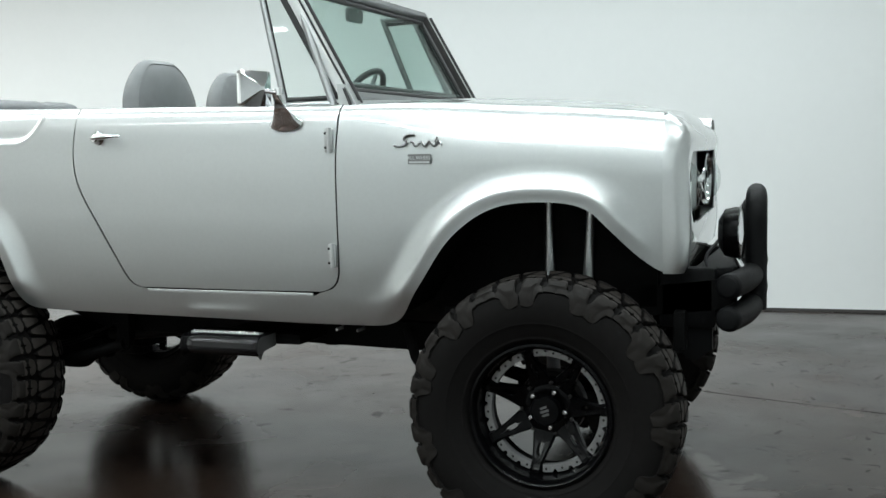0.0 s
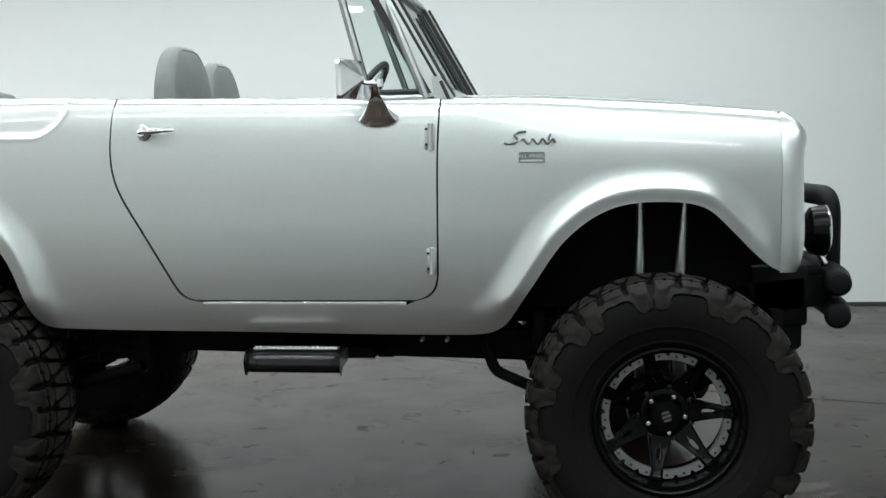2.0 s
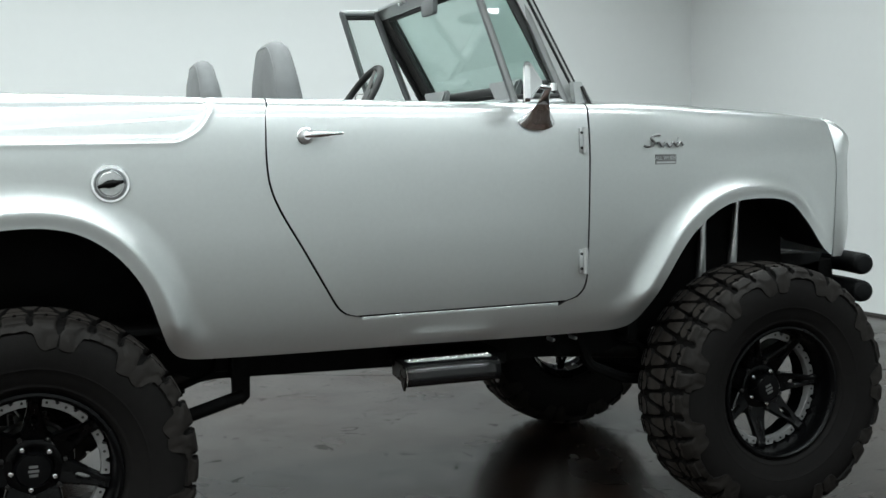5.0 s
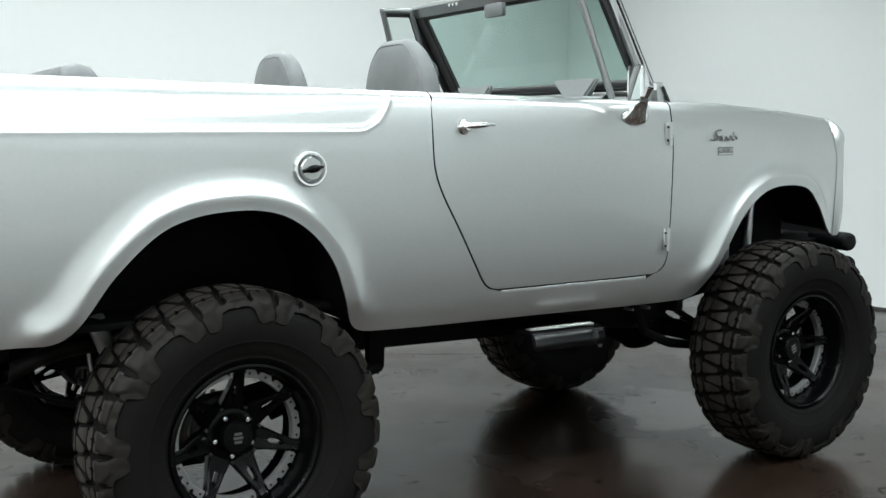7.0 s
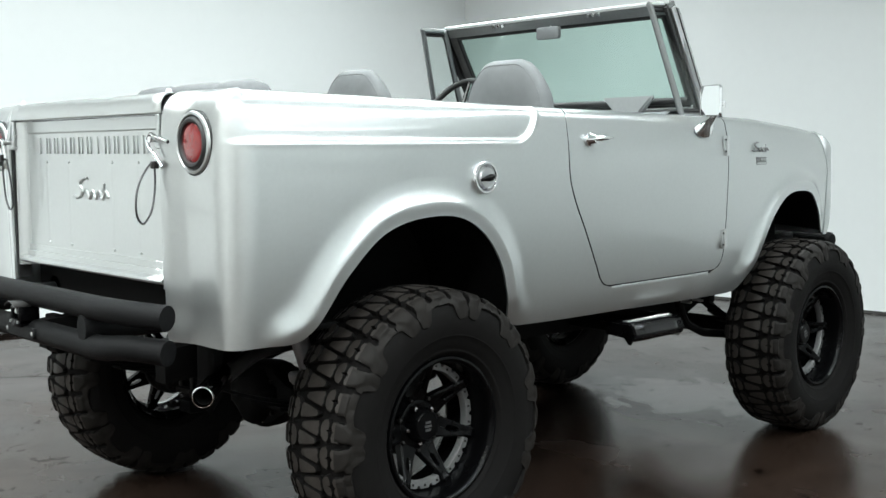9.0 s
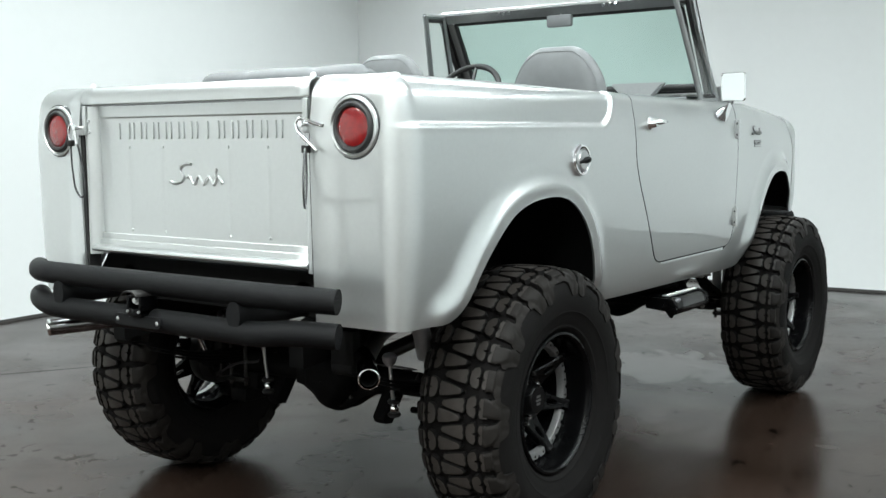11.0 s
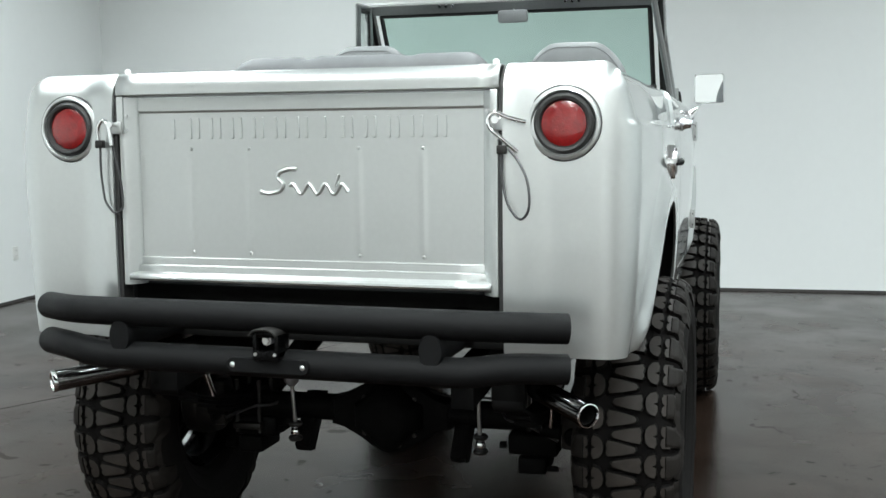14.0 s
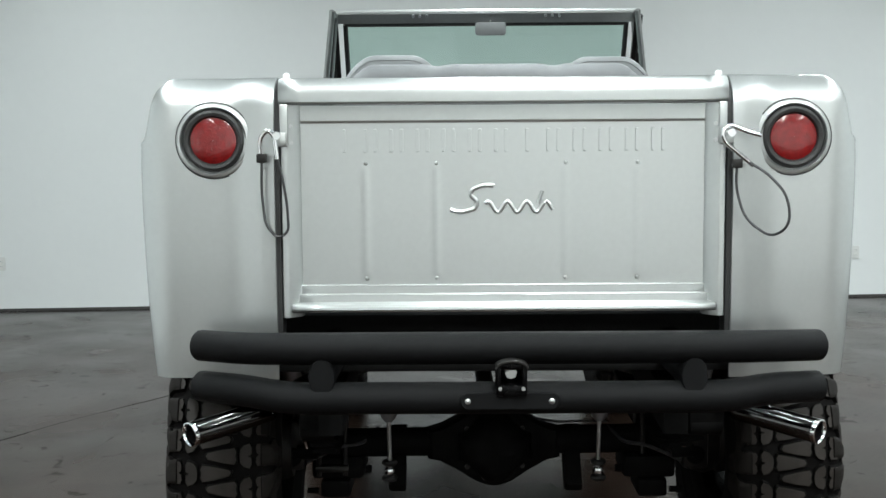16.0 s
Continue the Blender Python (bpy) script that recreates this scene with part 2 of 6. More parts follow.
def curve(xs, ys):
    """A smooth monotone curve through the points."""
    xs, ys = np.array(xs, float), np.array(ys, float)
    h, d = np.diff(xs), np.diff(ys) / np.diff(xs)
    m = np.zeros(len(xs))
    m[0], m[-1] = d[0], d[-1]
    for i in range(1, len(xs) - 1):
        if d[i - 1] * d[i] > 0:
            w1, w2 = 2 * h[i] + h[i - 1], h[i] + 2 * h[i - 1]
            m[i] = (w1 + w2) / (w1 / d[i - 1] + w2 / d[i])

    def at(x):
        x = min(max(x, xs[0]), xs[-1])
        i = min(int(np.searchsorted(xs, x, side="right")) - 1, len(h) - 1)
        t = (x - xs[i]) / h[i]
        return float((2 * t**3 - 3 * t**2 + 1) * ys[i] + (t**3 - 2 * t**2 + t) * h[i] * m[i] + (3 * t**2 - 2 * t**3) * ys[i + 1] + (t**3 - t**2) * h[i] * m[i + 1])

    return at


def ease(t):
    t = min(max(t, 0.0), 1.0)
    return t * t * (3 - 2 * t)


def grid(bm, rows):
    """Quads over a list of rows of points."""
    vs = [[bm.verts.new(p) for p in row] for row in rows]
    for a, b in zip(vs, vs[1:]):
        for i in range(len(a) - 1):
            bm.faces.new((a[i], a[i + 1], b[i + 1], b[i]))
    return vs


def box(bm, lo, hi, bevel=0.0, turn=None, seg=2):
    """A box between two corners, with rounded edges, turned by a matrix."""
    lo, hi = Vector(lo), Vector(hi)
    made = bmesh.ops.create_cube(bm, size=1.0)["verts"]
    mid, size = (lo + hi) / 2, hi - lo
    for v in made:
        v.co = Vector((v.co.x * size.x, v.co.y * size.y, v.co.z * size.z)) + mid
    out = made
    if bevel:
        edges = list({e for v in made for e in v.link_edges})
        done = bmesh.ops.bevel(bm, geom=edges, offset=bevel, segments=seg, profile=0.5, affect="EDGES", clamp_overlap=True)
        out = list({v for f in done["faces"] for v in f.verts} | {v for v in made if v.is_valid})
    if turn is not None:
        bmesh.ops.transform(bm, matrix=turn, verts=out)
    return bm


def rod(bm, a, b, r, r2=None, n=14, cap=True):
    """A round bar from a to b."""
    return sweep(bm, [a, b], [r, r if r2 is None else r2], n, cap)


def sweep(bm, path, r, n=14, cap=True):
    """A tube of radius r (or radii) along a polyline."""
    path = [Vector(p) for p in path]
    radii = r if isinstance(r, (list, tuple)) else [r] * len(path)
    rings, up = [], None
    for i, p in enumerate(path):
        d = (path[min(i + 1, len(path) - 1)] - path[max(i - 1, 0)]).normalized()
        if up is None:
            up = Vector((0, 0, 1)) if abs(d.z) < 0.9 else Vector((1, 0, 0))
        side = d.cross(up).normalized()
        up = side.cross(d).normalized()
        rings.append([bm.verts.new(p + radii[i] * (math.cos(k * math.tau / n) * side + math.sin(k * math.tau / n) * up)) for k in range(n)])
    for a, b in zip(rings, rings[1:]):
        for k in range(n):
            bm.faces.new((a[k], a[(k + 1) % n], b[(k + 1) % n], b[k]))
    if cap:
        bm.faces.new(rings[0])
        bm.faces.new(rings[-1])
    return bm


def bend(points, radius, steps=6):
    """A polyline with its inner corners rounded."""
    points = [Vector(p) for p in points]
    out = [points[0]]
    for a, b, c in zip(points, points[1:], points[2:]):
        u, v = (a - b), (c - b)
        r = min(radius, u.length * 0.49, v.length * 0.49)
        s, e = b + u.normalized() * r, b + v.normalized() * r
        for k in range(steps + 1):
            t = k / steps
            out.append((1 - t) ** 2 * s + 2 * t * (1 - t) * b + t * t * e)
    return out + [points[-1]]


def lathe(bm, profile, n=48, axis="y", at=(0, 0, 0), closed=False):
    """Turns a profile of (radius, along) about an axis."""
    at = Vector(at)
    rings = []
    for k in range(n):
        a = k * math.tau / n
        c, s = math.cos(a), math.sin(a)
        ring = []
        for r, w in profile:
            p = {"x": (w, r * c, r * s), "y": (r * c, w, r * s), "z": (r * c, r * s, w)}[axis]
            ring.append(bm.verts.new(at + Vector(p)))
        rings.append(ring)
    m = len(profile)
    for k in range(n):
        a, b = rings[k], rings[(k + 1) % n]
        for i in range(m if closed else m - 1):
            j = (i + 1) % m
            bm.faces.new((a[i], b[i], b[j], a[j]))
    return bm


def slab(bm, outline, depth, place=None, inset=0.0):
    """A plate: an outline in x, z pulled along y by depth, the front face inset a little as a worn edge."""
    pts = [Vector((x, 0, z)) for x, z in outline]
    mid = sum(pts, Vector()) / len(pts)
    back = [p.copy() for p in pts]
    rim = [p + Vector((0, depth * 0.7, 0)) for p in pts]
    front = [p + (mid - p).normalized() * inset + Vector((0, depth, 0)) for p in pts]
    rings = [[bm.verts.new(place @ p if place else p) for p in ring] for ring in (back, rim, front)]
    k = len(pts)
    for a, b in zip(rings, rings[1:]):
        for i in range(k):
            bm.faces.new((a[i], a[(i + 1) % k], b[(i + 1) % k], b[i]))
    bm.faces.new(rings[0])
    bm.faces.new(rings[-1])
    return bm


def round_rect(w, h, r, steps=4):
    out = []
    for cx, cy, a0 in ((w / 2 - r, h / 2 - r, 0), (-w / 2 + r, h / 2 - r, 90), (-w / 2 + r, -h / 2 + r, 180), (w / 2 - r, -h / 2 + r, 270)):
        for k in range(steps + 1):
            a = radians(a0 + 90 * k / steps)
            out.append((cx + r * math.cos(a), cy + r * math.sin(a)))
    return out


def solid(ob, thickness, offset=-1.0, crisp=True):
    mod = ob.modifiers.new("thickness", "SOLIDIFY")
    mod.thickness, mod.offset, mod.use_even_offset = thickness, offset, True
    if crisp:
        split = ob.modifiers.new("crisp_rim", "EDGE_SPLIT")
        split.split_angle = radians(50)
    return ob


def shaded_rim(ob):
    """Blackens the cut edge of a panel: the shade of the gap put into its colour."""
    ob.data.materials.append(SEAL_GAP_BLACK)
    ob.modifiers[0].material_offset_rim = 1
    return ob


# ---------------------------------------------------------------- the room
U0, U1, V0, V1 = -9.5, 5.01, -7.3, 4.61


def room_box(name, lo, hi, material, label, category):
    bm = bmesh.new()
    box(bm, lo, hi)
    ob = part(name, bm, material, smooth=False)
    ob.matrix_world = ROOM
    return tagged(ob, label, category, kind="structure")


T = 0.2
room_box("floor", (U0 - T, V0 - T, -0.2), (U1 + T, V1 + T, 0.0), FLOOR_MAT, "dark polished concrete floor with stains and a dull shine", "floor")
room_box("ceiling", (U0 - T, V0 - T, CEILING), (U1 + T, V1 + T, CEILING + 0.2), CEIL_MAT, "plain pale painted ceiling above the strip lights", "ceiling")
room_box("wall_east", (U1, V0 - T, 0), (U1 + T, V1 + T, CEILING), WALL, "smooth white painted wall ahead of the vehicle", "wall")
room_box("wall_north", (U0 - T, V1, 0), (U1, V1 + T, CEILING), WALL, "smooth white painted wall beside the vehicle", "wall")
room_box("wall_west", (U0 - T, V0, 0), (U0, V1, CEILING), WALL, "plain white painted wall behind the vehicle", "wall")
room_box("wall_south", (U0 - T, V0 - T, 0), (U1, V0, CEILING), WALL, "plain white painted wall facing the door side", "wall")
BB = 0.022
room_box("baseboard_east", (U1 - 0.012, V0, 0.0), (U1 - 0.001, V1 - 0.013, BB), BASE_MAT, "thin dark strip along the foot of the wall", "baseboard")
room_box("baseboard_north", (U0, V1 - 0.012, 0.0), (U1, V1 - 0.001, BB), BASE_MAT, "thin dark strip along the foot of the wall", "baseboard")


def floor_crack():
    """A thin wandering crack across the concrete."""
    line = curve([-1.6, -0.9, -0.22, 0.43, 0.87, 1.41, 1.9, 2.34, 3.97, 4.6], [3.5, 3.02, 2.6, 2.27, 2.03, 1.70, 1.53, 1.41, 0.87, 0.68])
    bm = bmesh.new()
    rows = []
    for k, x in enumerate(np.linspace(-1.6, 4.6, 140)):
        y = line(x) + 0.012 * noise.noise(Vector((x * 3.0, 0.3, 0)))
        w = 0.0032 + 0.0022 * noise.noise(Vector((x * 5.0, 4.0, 0)))
        rows.append([(x, y - w, 0.0008), (x, y + w, 0.0008)])
    grid(bm, rows)
    return tagged(part("floor_crack", bm, UNDER, smooth=False), "thin dark crack wandering across the concrete floor", "floor crack", kind="structure")


floor_crack()


def strip_light(u, v):
    bm = bmesh.new()
    box(bm, (u - 1.22, v - 0.13, CEILING - 0.12), (u + 1.22, v + 0.13, CEILING - 0.001), 0.01)
    ob = part("strip_light", bm, PLASTIC, smooth=False)
    ob.matrix_world = ROOM
    return tagged(ob, "long white ceiling strip light, switched on", "ceiling light", "ceiling strip lights")


for u, v in LAMP_SPOTS:
    strip_light(u, v)


# ---------------------------------------------------------------- the vehicle: shape of the body
vehicle = new("off_road_vehicle")
vehicle.location = (0, 0, -DROP)
tagged(vehicle, "lifted silver two-door open-top off-road vehicle on large mud tyres", "car")

half_width = curve([-2.1, -1.6, -0.9, -0.2, 0.25, 0.5, 0.85, 1.2, 1.45, 1.62], [0.882, 0.886, 0.871, 0.863, 0.855, 0.842, 0.810, 0.770, 0.738, 0.714])
belt = curve([-2.1, -1.4, -0.75, -0.3, 0.5, 0.8, 1.1, 1.4, 1.62], [1.578, 1.566, 1.549, 1.541, 1.529, 1.527, 1.512, 1.492, 1.472])
sill = curve(
    [-2.1, -1.86, -1.80, -1.746, -1.632, -1.466, -1.35, -1.243, -1.15, -1.061, -0.948, -0.905, -0.885, -0.86, -0.80, -0.1, 0.62, 0.69, 0.784, 0.913, 1.033, 1.10, 1.185, 1.27, 1.353, 1.45, 1.53, 1.58, 1.61, 1.7],
    [0.838, 0.838, 0.835, 0.868, 1.017, 1.152, 1.181, 1.187, 1.175, 1.132, 1.003, 0.88, 0.82, 0.782, 0.773, 0.762, 0.752, 0.765, 0.888, 1.071, 1.158, 1.18, 1.188, 1.186, 1.17, 1.085, 1.005, 0.966, 0.950, 0.945],
)
tuck = curve([0.74, 0.78, 0.84, 0.99, 1.15, 1.3, 1.6], [0.062, 0.046, 0.031, 0.013, 0.004, 0.0, 0.0])


def smooth_arch(lo, hi):
    """The cut edge of an arch, its line softened along its length."""
    xs = np.linspace(lo, hi, 700)
    zs = np.array([sill(x) for x in xs])
    way = np.concatenate([[0], np.cumsum(np.hypot(np.diff(xs), np.diff(zs)))])
    t = np.linspace(0, way[-1], 500)
    p = np.stack([np.interp(t, way, xs), np.interp(t, way, zs)], 1)
    reach = 26
    w = np.exp(-np.linspace(-2, 2, 2 * reach + 1) ** 2)
    w /= w.sum()
    head, tail = 2 * p[0] - p[reach:0:-1], 2 * p[-1] - p[-2 : -reach - 2 : -1]
    full = np.concatenate([head, p, tail])
    return np.stack([np.convolve(full[:, k], w, "valid") for k in (0, 1)], 1)


raw_sill, ARCHES = sill, [smooth_arch(-1.86, -0.80), smooth_arch(0.60, 1.64)]


def sill(x):
    """Height of the lower edge of the body."""
    for arch in ARCHES:
        if arch[0][0] <= x <= arch[-1][0]:
            return float(np.interp(x, arch[:, 0], arch[:, 1]))
    return raw_sill(x)


FRONT_ARCH = np.array([(x, sill(x)) for x in np.linspace(0.67, 1.585, 90)])
REAR_ARCH = np.array([(x, sill(x)) for x in np.linspace(-1.80, -0.855, 90)])
SHOULDER = 0.21


def roll(x):
    """Height of the rounded top edge, softer towards the rear."""
    return 0.036 + 0.026 * ease((-0.75 - x) / 0.6)


def shoulder(h, x):
    """How far the side has leaned in at a height h below its top, more so towards the rear."""
    t = max(0.0, 1 - h / SHOULDER)
    return (0.036 + 0.024 * ease((-0.60 - x) / 1.2) + 0.030 * ease((x - 0.55) / 0.5)) * t**1.9


def flare(x, z):
    """How far the wheel arch flare stands out of the side."""
    out = 0.0
    for arch, proud in ((FRONT_ARCH, 0.029 * ease((1.60 - x) / 0.16)), (REAR_ARCH, 0.027)):
        if not (arch[0][0] - 0.15 < x < arch[-1][0] + 0.15):
            continue
        a, b = arch[:-1], arch[1:] - arch[:-1]
        t = np.clip(((x - a[:, 0]) * b[:, 0] + (z - a[:, 1]) * b[:, 1]) / (b**2).sum(1), 0, 1)
        d = float(np.sqrt(((a + b * t[:, None] - (x, z)) ** 2).sum(1).min()))
        if d < 0.14:
            u = min(max((d - 0.044) / 0.085, 0.0), 1.0)
            rim = 1 - 0.10 * ease((0.040 - d) / 0.040)
            out = max(out, proud * rim * (1 - u) ** 2.0 * ease((z - 0.77) / 0.12))
    return out


def band_inset(x, z):
    """The upper band of the rear quarter lies a little inside a rounded ridge."""
    edge = -0.785 + 0.55 * max(z - 1.42, 0.0)
    dx, dz = edge - x, z - 1.418
    r = 0.07
    if dx < r and dz < r:
        d = r - math.hypot(r - dx, r - dz)
    else:
        d = min(dx, dz)
    fade = ease((x + 2.02) / 0.10)
    ridge = -0.003 * math.exp(-((d / 0.012) ** 2))
    return (0.009 * ease((d + 0.004) / 0.020) + ridge) * fade


def side_inset(x, z):
    return tuck(z) + shoulder(belt(x) - z, x) + band_inset(x, z) - flare(x, z)


def turn_in(base, slope, low, height, n=7):
    """A round edge that starts with the slope of the face below and ends level: pairs of (inset, height)."""
    a0 = math.atan(slope)
    r = height / (1 - math.sin(a0))
    return [(base + r * (math.cos(a0) - math.cos(a)), low + r * (math.sin(a) - math.sin(a0))) for a in np.linspace(a0, math.pi / 2, n)[1:]]


def section(x, lift, lip=0.036):
    """The turned-in top edge: pairs of (inset, height) above the last row of the side."""
    h = roll(x)
    low = belt(x) - h
    base = side_inset(x, low)
    out = turn_in(base, (base - side_inset(x, low - 0.006)) / 0.006, low + lift, h)
    end, top = out[-1]
    return out + [(end + lip * 0.5, top), (end + lip, top - 0.002), (end + lip + 0.012, top - 0.014), (end + lip + 0.014, top - 0.06)]


V_LOW = sorted(set([0, 0.014, 0.035, 0.065, 0.10, 0.14] + list(np.linspace(0.16, 1.0, 40))))
Z_HIGH = [1.394, 1.400, 1.405, 1.409, 1.4125, 1.416, 1.4195, 1.423, 1.427, 1.431, 1.436, 1.443, 1.452]


def rows_between(lo, hi):
    """Heights of the rows of a side from lo to hi, level from the ridge upwards."""
    base = 1.385
    k = min(1.0, (hi - base) / 0.12)
    return [lo + (base - lo) * v for v in V_LOW] + [base + (z - base) * k for z in Z_HIGH] + list(np.linspace(base + 0.077 * k, hi, 7))


door_back = curve([0.60, 0.8709, 0.871, 0.874, 0.881, 0.894, 0.915, 0.95, 1.10, 1.22, 1.27, 1.32, 1.38, 1.45, 1.56, 1.7], [-0.285, -0.285, -0.29, -0.315, -0.338, -0.357, -0.374, -0.394, -0.478, -0.545, -0.565, -0.575, -0.578, -0.575, -0.566, -0.56])
door_front = curve([0.60, 0.8709, 0.871, 0.874, 0.882, 0.897, 0.92, 0.96, 1.0, 1.3, 1.56, 1.7], [0.385, 0.385, 0.39, 0.425, 0.452, 0.473, 0.488, 0.495, 0.496, 0.499, 0.508, 0.512])
GAP, GAP_LOW = 0.0056, 0.0042


def wide(x, sign):
    """Half width of one side; the body sits slightly off its frame."""
    return half_width(x) + (0.016 if sign > 0 else -0.004)


def panel_rows(sign, xs, edge_fn, at_end):
    """Upright lines that lean from a plain station to the edge of the door, as x(u, z)."""
    cols = []
    for u, x0 in xs:
        lo = sill(x0)
        for _ in range(12):
            lo = sill(x0 + u * (edge_fn(lo) - at_end))
        line = []
        for z in rows_between(lo, belt(x0 + u * (edge_fn(1.52) - at_end)) - roll(x0 + u * (edge_fn(1.52) - at_end))):
            x = x0 + u * (edge_fn(z) - at_end)
            line.append((x, sign * (wide(x, sign) - side_inset(x, z)), z))
        x = x0 + u * (edge_fn(1.55) - at_end)
        for d, z in section(x, 0.0):
            line.append((x, sign * (wide(x, sign) - d), z))
        cols.append(line)
    return cols


def crown(y):
    """How far the rear face stands back towards the tailgate."""
    return 0.026 * (1 - ease((abs(y) - 0.55) / 0.12))


def rear_profile():
    """Upright section of the rear face: how far it leans in, and the height."""
    top, h = belt(-2.0), roll(-2.0)
    rear = [(tuck(z) * 0.36 + shoulder(top - z, -2.0) * 0.45, z) for z in rows_between(sill(-2.0), top - h)]
    base = rear[-1][0]
    return rear + turn_in(base, 0.25, top - h, h)


def quarter_panel(sign):
    """Rear side, corner and rear face up to the tailgate, and the strip below the door."""
    cols = []
    r, xc = 0.096, -1.924
    yc = wide(xc, sign) - r
    rear = rear_profile()
    end, top = rear[-1][0], belt(-2.0)
    rear += [(end + 0.004, top), (end + 0.008, top - 0.002), (end + 0.010, top - 0.014), (end + 0.010, top - 0.06)]
    side = [(side_inset(xc, z), z) for z in rows_between(sill(xc), belt(xc) - roll(xc))] + section(xc, 0.0)
    for y in np.linspace(0.5505, yc, 14)[:-1]:
        cols.append([(xc - r + d - crown(y), sign * y, z) for d, z in rear])
    for k in range(13):
        a = math.pi / 2 * (1 - k / 12)
        w = ease(math.sin(a))
        line = []
        for (d0, z0), (d1, z1) in zip(side, rear):
            d = d0 + (d1 - d0) * w
            reach = r - d
            reach = max(reach, 0.004)
            y = yc + math.cos(a) * reach
            line.append((xc - math.sin(a) * reach - crown(y), sign * y, z0 + (z1 - z0) * w))
        cols.append(line)
    stations = sorted(set(list(np.linspace(-1.922, -1.70, 14)) + list(np.linspace(-1.688, -1.0, 60)) + list(np.linspace(-0.985, -0.86, 16)) + list(np.linspace(-0.852, -0.70, 32)) + list(np.linspace(-0.69, -0.55, 14)) + list(np.linspace(-0.535, -0.285 - GAP, 12))))
    xs = [(ease((x + 0.85) / (0.85 - 0.285 - GAP)) if x > -0.85 else 0.0, x) for x in stations]
    cols += panel_rows(sign, xs, lambda z: door_back(z + GAP_LOW) - GAP, -0.285 - GAP)
    bm = bmesh.new()
    grid(bm, cols)
    # the strip below the door
    low = [v for v in cols[-1] if v[2] < 0.871]
    strip = []
    for x in np.linspace(-0.285 - GAP, 0.385 + GAP, 24):
        lo = sill(x)
        line = []
        for p in low:
            z = lo + (p[2] - low[0][2]) * (0.8662 - lo) / (low[-1][2] - low[0][2])
            # bulge added to the flat sill, in place of the step strip's reflection
            highlight_swell = 0.011 * ease((0.165 - abs(x - 0.012)) / 0.05) * math.exp(-(((z - 0.789) / 0.012) ** 2))
            line.append((x, sign * (wide(x, sign) - side_inset(x, z) + highlight_swell), z))
        line += [(x, line[-1][1] - sign * d, 0.8662 + h) for d, h in ((0.0002, 0.0008), (0.0009, 0.0014), (0.0024, 0.0016))]
        strip.append(line)
    grid(bm, strip)
    bmesh.ops.remove_doubles(bm, verts=bm.verts, dist=0.0008)
    ob = solid(part("quarter_panel", bm, SILVER, vehicle, "silver metallic rear quarter panel and sill", angle=50), 0.008)
    ob.modifiers[0].use_even_offset = False
    return ob


def front_fender(sign):
    stations = sorted(set(list(np.linspace(0.385 + GAP, 0.60, 9)) + list(np.linspace(0.61, 0.80, 18)) + list(np.linspace(0.812, 1.59, 66)) + [1.6035]))
    xs = [(1 - ease((x - 0.385 - GAP) / 0.245), x) for x in stations]
    cols = panel_rows(sign, xs, lambda z: door_front(z + GAP_LOW) + GAP, 0.385 + GAP)
    bm = bmesh.new()
    grid(bm, cols)
    ob = part("front_fender", bm, SILVER, vehicle, "silver metallic front fender with flared arch", angle=50)
    return shaded_rim(solid(ob, 0.01))


def door_skin(sign):
    bm = bmesh.new()
    zs = [0.8730, 0.8745, 0.877, 0.882, 0.889, 0.898, 0.91, 0.925, 0.945] + list(np.linspace(0.97, 1.38, 22)) + list(np.linspace(1.39, 1.47, 9))
    rows = []
    for z in zs:
        a, b = door_back(z), door_front(z)
        row = []
        for k in range(34):
            x = a + (b - a) * k / 33
            zz = z + (max(0.0, (z - 1.38) / 0.09)) * (belt(x) - roll(x) - 1.47)
            row.append((x, sign * (wide(x, sign) - side_inset(x, zz)), zz))
        rows.append(row)
    a, b = door_back(1.55), door_front(1.55)
    xs = [a + (b - a) * k / 33 for k in range(34)]
    tops = [section(x, 0.0) for x in xs]
    for i in range(len(tops[0])):
        rows.append([(x, sign * (wide(x, sign) - tops[k][i][0]), tops[k][i][1]) for k, x in enumerate(xs)])
    grid(bm, rows)
    ob = part("door", bm, SILVER, vehicle, "closed silver metallic door with two exposed hinges", angle=50)
    return shaded_rim(solid(ob, 0.012))


doors = {}
for s in (-1, 1):
    quarter_panel(s)
    front_fender(s)
    doors[s] = door_skin(s)


def backing(sign):
    """Dark jamb behind the door gaps."""
    bm = bmesh.new()
    rows = []
    for z in np.linspace(0.80, 1.50, 14):
        rows.append([(x, sign * (half_width(x) - side_inset(x, z) - 0.028), z) for x in np.linspace(-0.70, 0.62, 24)])
    grid(bm, rows)
    return solid(part("door_jamb", bm, UNDER, vehicle, "dark door jamb"), 0.01)


def wheel_well(sign, arch):
    bm = bmesh.new()
    rows = []
    for x, z in arch:
        y = half_width(x) - side_inset(x, z + 0.004) - 0.012
        rows.append([(x, sign * y, z + 0.006), (x, sign * (y - 0.02), z + 0.012), (x, sign * 0.44, z + 0.03)])
    grid(bm, rows)
    return solid(part("wheel_well", bm, UNDER, vehicle, "black coated wheel well"), 0.004, 1.0)


for s in (-1, 1):
    backing(s)
    wheel_well(s, FRONT_ARCH)
    wheel_well(s, REAR_ARCH)


def hood_crown(u, x):
    """How far the hood stands above its edges, across (u from -1 to 1) and along."""
    return (0.024 * (1 - abs(u) ** 2.2) + 0.010 * ease((0.36 - abs(u)) / 0.08) * ease((1.62 - x) / 0.2)) * (0.6 + 0.4 * min(1, (1.75 - x) / 0.5))


def skew(y):
    """The front of the body stands a little askew."""
    return 0.052 * (y + 0.70)


